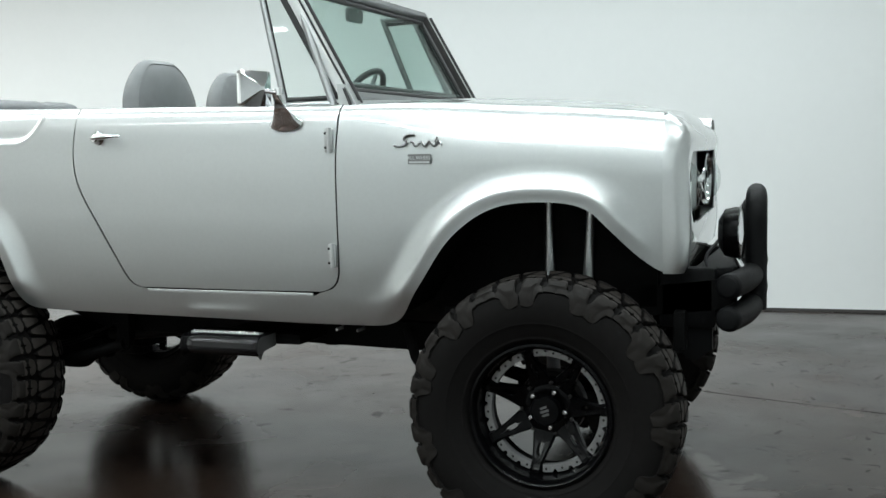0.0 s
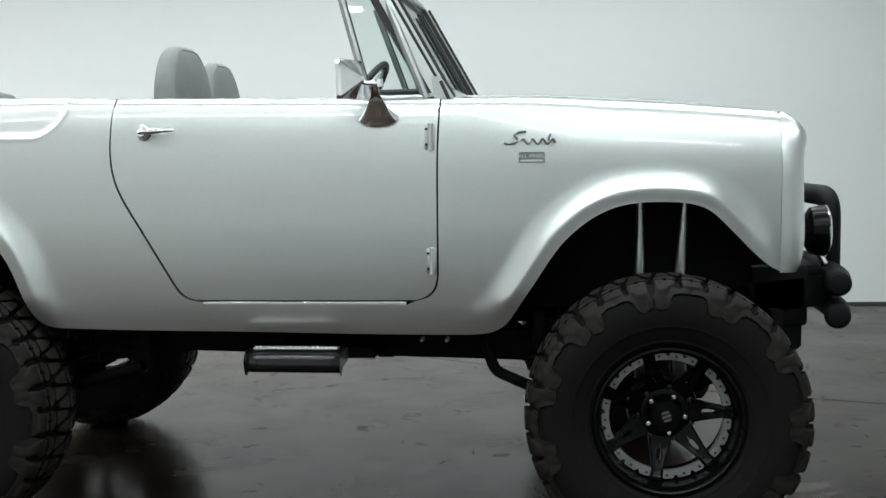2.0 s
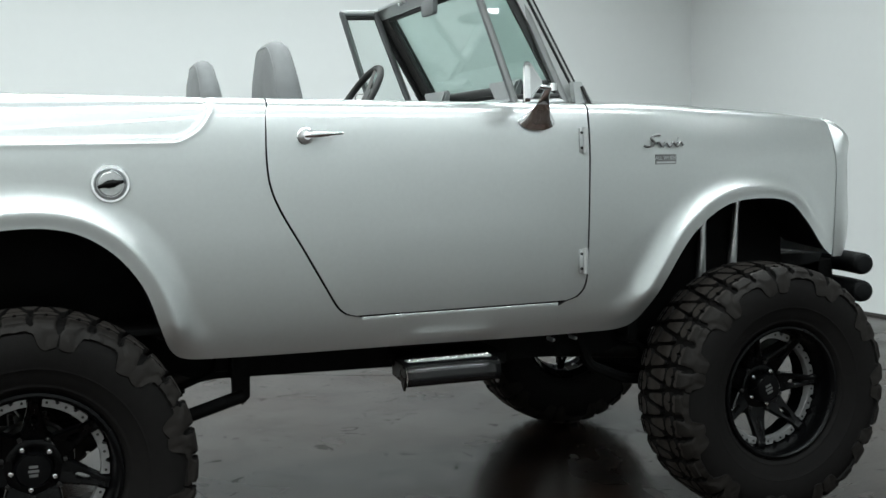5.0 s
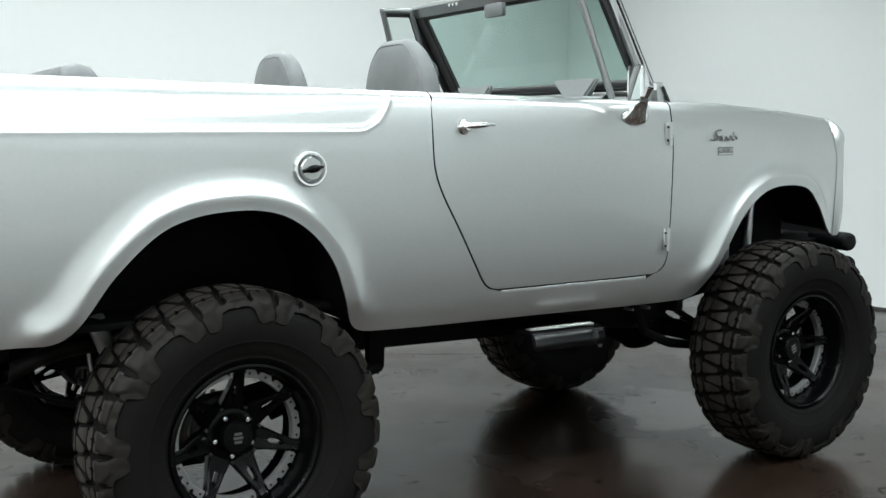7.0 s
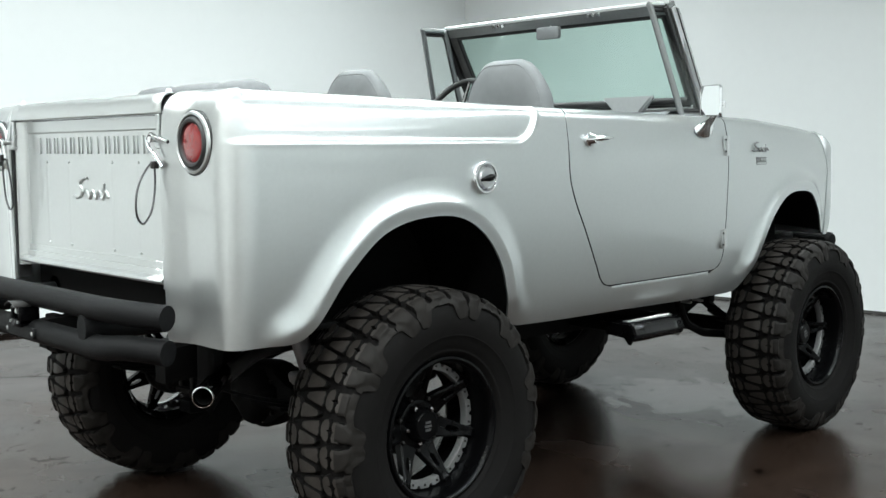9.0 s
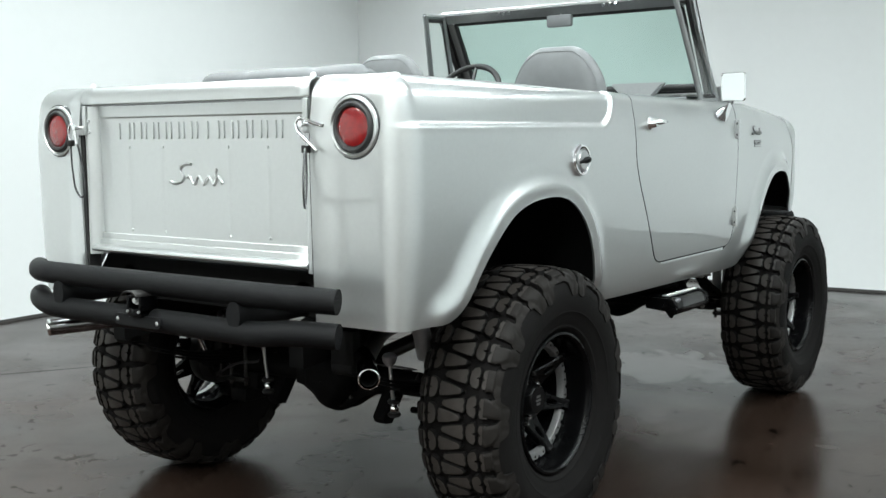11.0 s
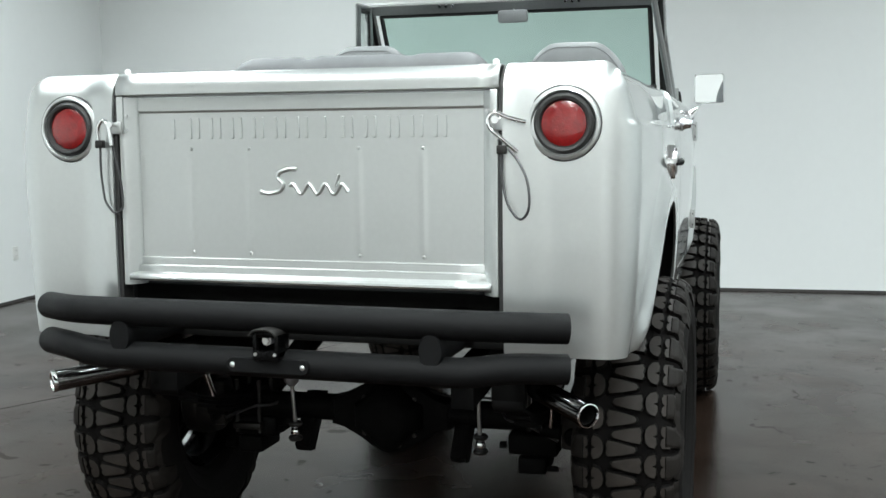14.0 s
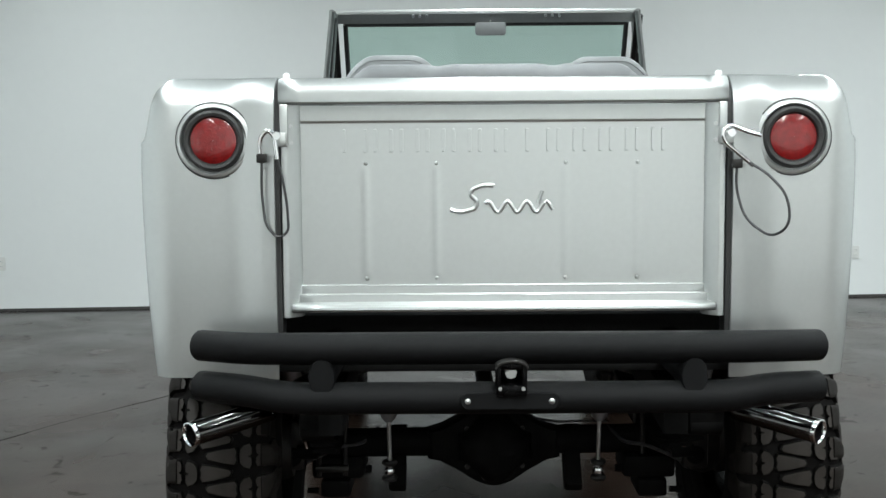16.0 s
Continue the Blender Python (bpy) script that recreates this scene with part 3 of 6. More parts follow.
def hood():
    """The crowned hood between the fenders, reaching over the grille."""
    bm = bmesh.new()
    rows = []
    for x, drop in [(x, 0.0) for x in np.linspace(0.53, 1.585, 28)] + [(1.598, 0.001), (1.606, 0.004), (1.610, 0.010), (1.611, 0.02)]:
        e = half_width(x) - 0.122
        row = []
        for k in range(33):
            u = -1 + 2 * k / 32
            row.append((x - skew(e * u) * ease((x - 0.9) / 0.7), e * u, belt(x) + 0.003 + hood_crown(u, x) - drop))
        rows.append(row)
    grid(bm, rows)
    return solid(part("hood", bm, SILVER, vehicle, "silver metallic hood with a raised middle"), 0.012)


hood()


def cowl():
    bm = bmesh.new()
    rows = []
    for x, dz in ((0.36, -0.03), (0.40, -0.004), (0.44, 0.012), (0.50, 0.014), (0.545, 0.006), (0.55, -0.02)):
        rows.append([(x, y, 1.535 + dz + 0.02 * (1 - (y / 0.75) ** 2)) for y in np.linspace(-0.745, 0.745, 21)])
    grid(bm, rows)
    return solid(part("cowl", bm, SILVER, vehicle, "silver cowl panel below the windscreen"), 0.012)


cowl()


def nose():
    """The front shell round the grille, from fender to fender, with an opening for grille and lamps."""
    bm = bmesh.new()
    cols = []
    r, xs = 0.082, 1.6075
    w = half_width(xs)
    yc = w - r
    top = belt(xs)
    brow = curve([0.94, 0.98, 1.08, 1.2, 1.31, 1.355, 1.378, 1.40, 1.425, 1.445, 1.46, 1.4725], [0.058, 0.073, 0.082, 0.078, 0.076, 0.080, 0.084, 0.081, 0.068, 0.050, 0.030, 0.006])
    zs = rows_between(0.950, top - roll(xs))
    side = [(r - side_inset(xs, z), z) for z in zs] + [(r - d, z) for d, z in section(xs, 0.0)]
    face = [(brow(z), z) for z in zs] + [(brow(z), z) for z in np.linspace(top - 0.018, top, 6)] + [(0.004, top - 0.001), (0.001, top - 0.004), (0.0, top - 0.012), (0.0, top - 0.05)]
    plan = [(math.pi / 2 * k / 12, yc) for k in range(13)] + [(math.pi / 2, y) for y in np.linspace(yc - 0.012, 0.0, 48)]
    plan = [(a, y, -1) for a, y in plan] + [(a, y, 1) for a, y in plan[-2::-1]]
    for a, y, s in plan:
        k = ease(math.sin(a))
        line = []
        for (d0, z0), (d1, z1) in zip(side, face):
            d = max(d0 + (d1 - d0) * k, 0.0005 if k > 0.02 else -0.07)
            z = z0 + (z1 - z0) * k
            z += hood_crown(min(1.0, y / yc), 1.61) * ease((z - 1.385) / 0.09) * k
            full = 1 + 0.17 * math.sin(2 * a) ** 2
            line.append((xs + math.sin(a) * d * full - skew(s * y), s * (y + math.cos(a) * d * full), z))
        cols.append(line)
    vs = grid(bm, cols)
    # a long opening with round ends, its rim drawn onto a clean outline
    reach, rad, mid = 0.500, 0.122, 1.222

    def outside(y, z):
        """How far a point of the face lies outside the opening."""
        return math.hypot(max(abs(y) - reach, 0.0), z - mid) - rad

    def ahead(v):
        return v.co.x + skew(v.co.y) > 1.640

    gone = [f for f in bm.faces if all(ahead(v) for v in f.verts) and sum(outside(v.co.y, v.co.z) for v in f.verts) < 0]
    bmesh.ops.delete(bm, geom=gone, context="FACES")
    for v in bm.verts:
        if v.is_boundary and ahead(v) and abs(outside(v.co.y, v.co.z)) < 0.03:
            cy = max(-reach, min(reach, v.co.y))
            off = Vector((v.co.y - cy, v.co.z - mid))
            off = off.normalized() * rad if off.length > 1e-6 else Vector((0, rad))
            v.co.y, v.co.z = cy + off.x, mid + off.y
    ob = solid(part("grille_shell", bm, SILVER, vehicle, "silver front shell round the grille opening", angle=50), 0.008)
    ob.modifiers[0].use_even_offset = False
    bm = bmesh.new()
    box(bm, (1.515, -0.66, 1.08), (1.53, 0.66, 1.38))
    part("grille_backing", bm, UNDER, ob, "dark backing of the grille", smooth=False)
    for k in range(34):
        bm = bmesh.new()
        y = -0.36 + 0.72 * k / 33
        box(bm, (1.585 - skew(y), y - 0.005, 1.10), (1.625 - skew(y), y + 0.005, 1.345), 0.003)
        part("grille_bar", bm, SILVER, ob, "slim upright grille bar")
    for s in (-1, 1):
        yl, r = 0.500, 0.108
        at = (-skew(s * yl), s * yl, mid)
        bm = bmesh.new()
        lathe(bm, [(r + 0.010, 1.597), (r + 0.010, 1.650), (r + 0.006, 1.662), (r - 0.004, 1.664), (r - 0.010, 1.656), (r - 0.012, 1.637)], 48, "x", at)
        lamp = part("headlight", bm, CHROME, ob, "round headlight with chrome ring and domed lens")
        bm = bmesh.new()
        lathe(bm, [(0.002, 1.582), (0.045, 1.588), (0.075, 1.610), (r - 0.012, 1.644)], 40, "x", at)
        part("reflector", bm, BLACK_GLOSS, lamp, "dark inner bowl")
        for dy, dz, w, h in ((-0.052, 0.048, 0.026, 0.018), (0.0, 0.058, 0.028, 0.020), (0.052, 0.048, 0.026, 0.018), (0.0, -0.055, 0.070, 0.030)):
            bm = bmesh.new()
            box(bm, (1.622 - skew(s * yl), s * yl + dy - w, mid + dz - h), (1.652 - skew(s * yl), s * yl + dy + w, mid + dz + h), 0.008)
            part("reflector_cell", bm, REFLECTOR, lamp, "bright faceted reflector cell")
        bm = bmesh.new()
        lathe(bm, [(0.002, 1.714), (0.035, 1.710), (0.062, 1.698), (0.084, 1.679), (r - 0.008, 1.656)], 48, "x", at)
        part("lens", bm, CLEAR, lamp, "clear domed lens").visible_shadow = False
        bm = bmesh.new()
        slab(bm, round_rect(0.085, 0.050, 0.018, 4), 0.030, pose(1.652 - skew(s * 0.5), s * 0.47, 1.035, 0, 0, -90), 0.006)
        part("turn_signal", bm, PLASTIC, ob, "small white signal lamp")
        bm = bmesh.new()
        slab(bm, round_rect(0.034, 0.040, 0.008, 3), 0.030, pose(1.655 - skew(s * 0.3), s * 0.30, 1.060, 0, 0, -90), 0.004)
        part("marker_lamp", bm, STEEL_DARK, ob, "small dark marker lamp")


nose()


def tub():
    """Inner box of the open body: floor, inner walls and firewall."""
    def panel(name, lo, hi, material, label):
        bm = bmesh.new()
        box(bm, lo, hi, 0.006)
        part(name, bm, material, vehicle, label)

    panel("cabin_floor", (-1.95, -0.72, 0.838), (0.62, 0.72, 0.860), UNDER, "dark cabin floor")
    for s in (-1, 1):
        panel("inner_side", (-1.93, s * 0.705 - 0.008, 1.24), (0.45, s * 0.705 + 0.008, 1.52), VINYL_DARK, "grey inner side panel")
    panel("firewall", (0.60, -0.70, 0.78), (0.62, 0.70, 1.49), UNDER, "black firewall")
    panel("inner_fender_front", (0.64, -0.46, 0.80), (1.55, -0.445, 1.46), UNDER, "black inner fender")
    panel("inner_fender_front", (0.64, 0.445, 0.80), (1.55, 0.46, 1.46), UNDER, "black inner fender")
    panel("inner_fender_rear", (-1.85, -0.46, 0.86), (-0.75, -0.445, 1.30), UNDER, "black inner wheel housing")
    panel("inner_fender_rear", (-1.85, 0.445, 0.86), (-0.75, 0.46, 1.30), UNDER, "black inner wheel housing")


tub()


# ---------------------------------------------------------------- tailgate and rear lamps
def tailgate():
    Y = 0.546
    top = belt(-2.0) - 0.004
    bm = bmesh.new()
    prof = [(-1.935, top - 0.06), (-1.935, top - 0.014), (-1.94, top - 0.002), (-1.955, top)]
    prof += [(-1.960 - 0.036 * math.sin(a), top - 0.040 * (1 - math.cos(a))) for a in np.linspace(0.15, math.pi / 2, 8)]
    prof += [(-1.996, 1.522), (-1.996, 1.513), (-1.988, 1.508), (-1.950, 1.506)]
    grid(bm, [[(x, y, z) for x, z in prof] for y in np.linspace(-Y, Y, 20)])
    gate = solid(part("tailgate", bm, SILVER, vehicle, "closed silver tailgate with pressed ribs and raised marks"), 0.006, crisp=False)
    # frame posts either side
    for s in (-1, 1):
        bm = bmesh.new()
        post = [(0.545, -1.940), (0.545, -1.984), (0.541, -1.990), (0.530, -1.991), (0.525, -1.989), (0.502, -1.968), (0.498, -1.962), (0.497, -1.940)]
        grid(bm, [[(x, s * y, z) for y, x in post + post[:1]] for z in (0.985, 1.25, 1.506)])
        part("gate_post", bm, SILVER, gate, "folded silver edge of the tailgate")
        for z in (1.4546, 1.4152):
            bm = bmesh.new()
            rod(bm, (-1.991, s * 0.516, z), (-1.996, s * 0.516, z), 0.005, n=8)
            part("rivet", bm, ALU, gate)
    # panel with pressed ribs
    bm = bmesh.new()
    ribs = (0.338, 0.163, -0.156, -0.334)
    rows = []
    for z in list(np.linspace(1.035, 1.455, 40)) + list(np.linspace(1.458, 1.472, 8)) + [1.48, 1.505]:
        row = []
        for y in np.linspace(-0.505, 0.505, 170):
            x = -1.960
            x += 0.003 * ease((1.468 - z) / 0.006)
            for c in ribs:
                x -= 0.0014 * math.exp(-(((y - c) / 0.0075) ** 2)) * ease((1.360 - z) / 0.01) * ease((z - 1.08) / 0.01)
            row.append((x, y, z))
        rows.append(row)
    grid(bm, rows)
    solid(part("gate_panel", bm, SILVER, gate, "pressed silver panel", angle=80), 0.004)
    for c in ribs:
        for z in (1.363, 1.078):
            bm = bmesh.new()
            lathe(bm, [(0.0005, -1.9615), (0.003, -1.961), (0.005, -1.958), (0.0055, -1.950)], 12, "x", (0, c, z))
            part("rib_end", bm, SILVER, gate)
    # raised plain marks in a row, and a flowing raised stroke below them
    for k in range(13):
        y = 0.390 - 0.773 * k / 12
        for off in (0.0,) if k in (0, 7) else (-0.0125, 0.0125):
            bm = bmesh.new()
            slab(bm, round_rect(0.0085, 0.057, 0.003, 3), 0.0062, pose(-1.9555, y + off, 1.419, 0, 0, 90), 0.0012)
            part("raised_mark", bm, SILVER, gate)
    script_mark(gate, SILVER, lambda u, v: (-1.959, 0.132 - 0.262 * u, 1.224 + 0.085 * v), 0.0056)
    # bright sill below
    bm = bmesh.new()
    prof = [(-1.945, 1.0628), (-1.9625, 1.0628), (-1.9645, 1.0610), (-1.965, 1.0415), (-1.969, 1.0402), (-1.9708, 1.0385), (-1.972, 1.0215), (-1.982, 1.0185), (-1.991, 1.0155), (-1.996, 1.0105), (-1.997, 1.0045), (-1.993, 0.9985), (-1.96, 0.997)]
    grid(bm, [[(x, y, z) for x, z in prof] for y in np.linspace(-0.522, 0.522, 12)])
    solid(part("gate_sill", bm, SILVER, gate, "bright ledge along the foot of the tailgate", angle=24), 0.004, crisp=False)
    bm = bmesh.new()
    box(bm, (-1.95, -0.55, 0.860), (-1.90, 0.55, 0.985), 0.006)
    part("rear_crossmember", bm, UNDER, vehicle, "black rear cross member")
    # black strips added for the shade in the gaps beside the gate
    for s in (-1, 1):
        bm = bmesh.new()
        line = [(-1.9965 + d, z - 0.002) for d, z in rear_profile() if z > 0.93]
        grid(bm, [[(x + 0.05, s * 0.5450, z), (x, s * 0.5450, z), (x, s * 0.5580, z), (x + 0.05, s * 0.5580, z)] for x, z in line])
        part("gap_seal", bm, SEAL_GAP_BLACK, gate, "black lining, rubber seal or gap shade", smooth=False)
        bm = bmesh.new()
        lathe(bm, [(0.0005, belt(-2.0) + 0.009), (0.006, belt(-2.0) + 0.008), (0.009, belt(-2.0) + 0.003), (0.009, belt(-2.0) - 0.008)], 16, "z", (-1.955, s * 0.53, 0))
        part("bump_stop", bm, PLASTIC, gate, "small white bump stop")
        latch(s, gate)
    seat = Matrix.Translation((-0.040, 0, 1.44)) @ Matrix.Diagonal((1, 0.988, 0.99, 1)) @ Matrix.Translation((0, 0, -1.44))
    for ob in [gate] + list(gate.children_recursive):
        ob.data.transform(seat)
    return gate


def script_mark(parent, material, place, r):
    """A plain flowing stroke that stands for the maker's script."""
    stroke = [(0.42, 0.98), (0.33, 1.0), (0.22, 0.88), (0.20, 0.70), (0.27, 0.52), (0.24, 0.30), (0.10, 0.20), (0.01, 0.28)]
    line = [place(u, v) for u, v in stroke]
    bm = bmesh.new()
    sweep(bm, bend(line, 0.02), r, 8)
    part("script_mark", bm, material, parent, "plain raised flowing stroke")
    wave = [(0.34 + 0.64 * k / 30, 0.36 + 0.16 * math.sin(k / 30 * math.tau * 3.5 + 0.6)) for k in range(31)]
    bm = bmesh.new()
    sweep(bm, [place(u, v) for u, v in wave], r * 0.9, 8)
    part("script_mark", bm, material, parent, "plain raised flowing stroke")
    bm = bmesh.new()
    sweep(bm, [place(0.88, 0.82), place(0.84, 0.45)], r * 0.8, 8)
    part("script_mark", bm, material, parent, "plain raised flowing stroke")


def latch(s, gate):
    """Bracket, bent wire clip and a hanging cable loop at the edge of the tailgate."""
    y = s * 0.545
    bm = bmesh.new()
    box(bm, (-2.004, y - 0.018, 1.405), (-1.992, y + 0.020, 1.440), 0.004)
    box(bm, (-2.000, min(y - s * 0.002, y - s * 0.022), 1.405), (-1.990, max(y - s * 0.002, y - s * 0.022), 1.508), 0.003)
    plate = part("latch_plate", bm, SILVER, gate, "silver latch bracket")
    bm = bmesh.new()
    rod(bm, (-1.995, y, 1.432), (-2.03, y, 1.432), 0.008, n=12)
    rod(bm, (-2.03, y, 1.432), (-2.034, y, 1.432), 0.0095, n=12)
    part("latch_pin", bm, CHROME, plate, "chrome latch pin")
    bm = bmesh.new()
    if s < 0:
        clip = [(-2.014, y - 0.075, 1.425), (-2.02, y - 0.03, 1.436), (-2.026, y + 0.004, 1.452), (-2.028, y + 0.022, 1.435), (-2.026, y + 0.016, 1.41), (-2.024, y - 0.028, 1.375), (-2.022, y - 0.055, 1.352)]
    else:
        clip = [(-2.020, y + 0.041, 1.388), (-2.024, y + 0.041, 1.426), (-2.027, y + 0.022, 1.447), (-2.027, y + 0.006, 1.430), (-2.022, y + 0.002, 1.376)]
    sweep(bm, bend(clip, 0.02, 5), 0.0058, 10)
    part("wire_clip", bm, CHROME, plate, "bright bent wire clip")
    bm = bmesh.new()
    if s < 0:
        loop = [(-2.024, y - 0.016, 1.355), (-2.022, y - 0.014, 1.30), (-2.018, y - 0.035, 1.225), (-2.015, y - 0.095, 1.185), (-2.015, y - 0.135, 1.215), (-2.015, y - 0.13, 1.285), (-2.018, y - 0.085, 1.335), (-2.022, y - 0.045, 1.36)]
        loop = [(-2.024 - 0.95 * abs(py - y + 0.014), y - 0.014 + (py - y + 0.014) * 0.8, pz) for px, py, pz in loop]
    else:
        loop = [(-2.020, y + 0.039, 1.375), (-2.018, y + 0.042, 1.30), (-2.014, y + 0.034, 1.215), (-2.012, y + 0.004, 1.183), (-2.012, y - 0.022, 1.20), (-2.014, y - 0.019, 1.28), (-2.020, y + 0.000, 1.374)]
    sweep(bm, bend(loop, 0.06, 7), 0.0033, 8)
    part("cable_loop", bm, WIRE, plate, "thin black safety cable")
    bm = bmesh.new()
    p = loop[0]
    box(bm, (p[0] - 0.009, p[1] - 0.012, p[2] - 0.008), (p[0] + 0.009, p[1] + 0.012, p[2] + 0.014), 0.003)
    part("crimp", bm, STEEL_DARK, plate, "crimped cable end")


tailgate()


def taillight(s):
    y, z, x = s * 0.699, 1.4215, -2.019
    bm = bmesh.new()
    lathe(bm, [(0.091, x + 0.05), (0.091, x - 0.003), (0.088, x - 0.008), (0.081, x - 0.010), (0.077, x - 0.006), (0.075, x + 0.012)], 48, "x", (0, y, z))
    lamp = part("taillight", bm, SILVER, vehicle, "round red tail lamp in a silver recess with black rubber ring")
    # black ring added to draw the shaded gap round the recess
    bm = bmesh.new()
    lathe(bm, [(0.0935, x + 0.04), (0.0935, x - 0.0015), (0.091, x - 0.0018), (0.0905, x + 0.04)], 48, "x", (0, y, z))
    part("shadow_gap", bm, SEAL_GAP_BLACK, lamp, "thin dark ring for the shaded gap round the recess")
    bm = bmesh.new()
    lathe(bm, [(0.0755, x + 0.012), (0.0755, x - 0.004), (0.073, x - 0.010), (0.067, x - 0.014), (0.060, x - 0.012), (0.0555, x - 0.004)], 48, "x", (0, y, z))
    part("rubber_ring", bm, SEAL_GAP_BLACK, lamp, "black rubber grommet")
    bm = bmesh.new()
    lathe(bm, [(0.0005, x - 0.012), (0.028, x - 0.011), (0.048, x - 0.009), (0.0555, x - 0.006), (0.058, x + 0.01)], 48, "x", (0, y, z))
    part("lens", bm, RED_LENS, lamp, "red ribbed lens")


for s in (-1, 1):
    taillight(s)


# ---------------------------------------------------------------- door furniture
def fit_radii(path, radii):
    marks = np.linspace(0, 1, len(radii))
    return [float(np.interp(k / (len(path) - 1), marks, radii)) for k in range(len(path))]


def vent_window(s):
    """Fixed quarter light frame on the door, leaning with the windscreen."""
    door = doors[s]
    if s < 0:
        corners = [(0.138, -0.683, 1.985), (0.268, -0.690, 1.990), (0.455, -0.748, 1.535), (0.270, -0.755, 1.532)]
    else:
        corners = [(0.060, 0.625, 1.980), (0.212, 0.630, 1.985), (0.405, 0.690, 1.535), (0.215, 0.692, 1.532)]
    bm = bmesh.new()
    loop = [Vector(c) for c in corners]
    for a, b, r in ((0, 1, 0.013), (1, 2, 0.015), (2, 3, 0.012), (3, 0, 0.0135)):
        p, q = loop[a], loop[b]
        d = (q - p).normalized()
        rod(bm, p - d * 0.008, q + d * 0.008, r, n=8)
    frame_ob = part("vent_frame", bm, FRAME_GREY, door, "slim grey metal vent window frame")
    bm = bmesh.new()
    inner = [Vector(c) + (sum(loop, Vector()) / 4 - Vector(c)) * 0.09 for c in corners]
    for a, b in ((0, 1), (1, 2), (2, 3), (3, 0)):
        rod(bm, inner[a], inner[b], 0.008, n=8)
    part("rubber_seal", bm, SEAL_GAP_BLACK, frame_ob, "black lining, rubber seal or gap shade")
    bm = bmesh.new()
    grid(bm, [[inner[0], inner[1]], [inner[3], inner[2]]])
    pane = solid(part("pane", bm, CLEAR, frame_ob, "clear vent window glass", smooth=False), 0.004, 0.0)
    pane.visible_shadow = False


def side_mirror(s):
    door = doors[s]
    yb = half_width(0.31) - side_inset(0.31, 1.477)
    bm = bmesh.new()
    # flared foot and neck
    rings = []
    for t in np.linspace(0, 1, 12):
        spread = 1 - t
        c = Vector((0.312 + 0.004 * t, s * (yb + 0.004 + 0.075 * t**0.9), 1.467 + 0.105 * t))
        rx, rz = 0.013 + 0.052 * spread**2.4, 0.011 + 0.018 * spread**2
        tilt = ease(t)
        ring = []
        for k in range(20):
            a = k * math.tau / 20
            u = Vector((1, 0, 0)) * rx * math.cos(a)
            w = (Vector((0, -s * 0.35 * (1 - tilt), 1 * (1 - tilt))) + Vector((0, s * 1.0 * tilt, -0.2 * tilt))) * rz * math.sin(a)
            ring.append(bm.verts.new(c + u + w))
        rings.append(ring)
    for a, b in zip(rings, rings[1:]):
        for k in range(20):
            bm.faces.new((a[k], a[(k + 1) % 20], b[(k + 1) % 20], b[k]))
    bm.faces.new(rings[0])
    bm.faces.new(rings[-1])
    mount = part("side_mirror", bm, CHROME, door, "chrome door mirror on a flared foot")
    bm = bmesh.new()
    top = Vector((0.316, s * (yb + 0.080), 1.574))
    rod(bm, top + Vector((0.02, 0, -0.004)), top + Vector((-0.075, s * 0.008, 0.006)), 0.0085, n=12)
    sweep(bm, [top + Vector((0.016, 0, -0.012)), top + Vector((0.016, 0, 0.012))], 0.013, 12)
    part("arm", bm, CHROME, mount)
    # head: a shallow pyramid back with a flat glass facing the rear
    turn = Matrix.Translation(top + Vector((-0.060, s * 0.012, 0.012))) @ pose(0, 0, 0, 0, 0, s * 22)
    rim = round_rect(0.135, 0.125, 0.012, 3)
    bm = bmesh.new()
    loops = []
    for d, k in ((-0.022, 0.965), (-0.026, 1.0), (-0.016, 1.0), (-0.009, 0.965), (0.030, 0.10)):
        loops.append([bm.verts.new(turn @ Vector((d, a * k, b * k))) for a, b in rim])
    for a, b in zip(loops, loops[1:]):
        for k in range(len(rim)):
            bm.faces.new((a[k], a[(k + 1) % len(rim)], b[(k + 1) % len(rim)], b[k]))
    bm.faces.new(loops[-1])
    head = part("head", bm, CHROME, mount, "chrome mirror housing with a faceted back", angle=15)
    bm = bmesh.new()
    bm.faces.new([bm.verts.new(turn @ Vector((-0.0225, a * 0.96, b * 0.96))) for a, b in rim])
    part("mirror_glass", bm, MIRROR, mount, "flat mirror glass")


MIRROR = mat("mirror_silvering", (0.9, 0.92, 0.92), 0.015, 1.0)


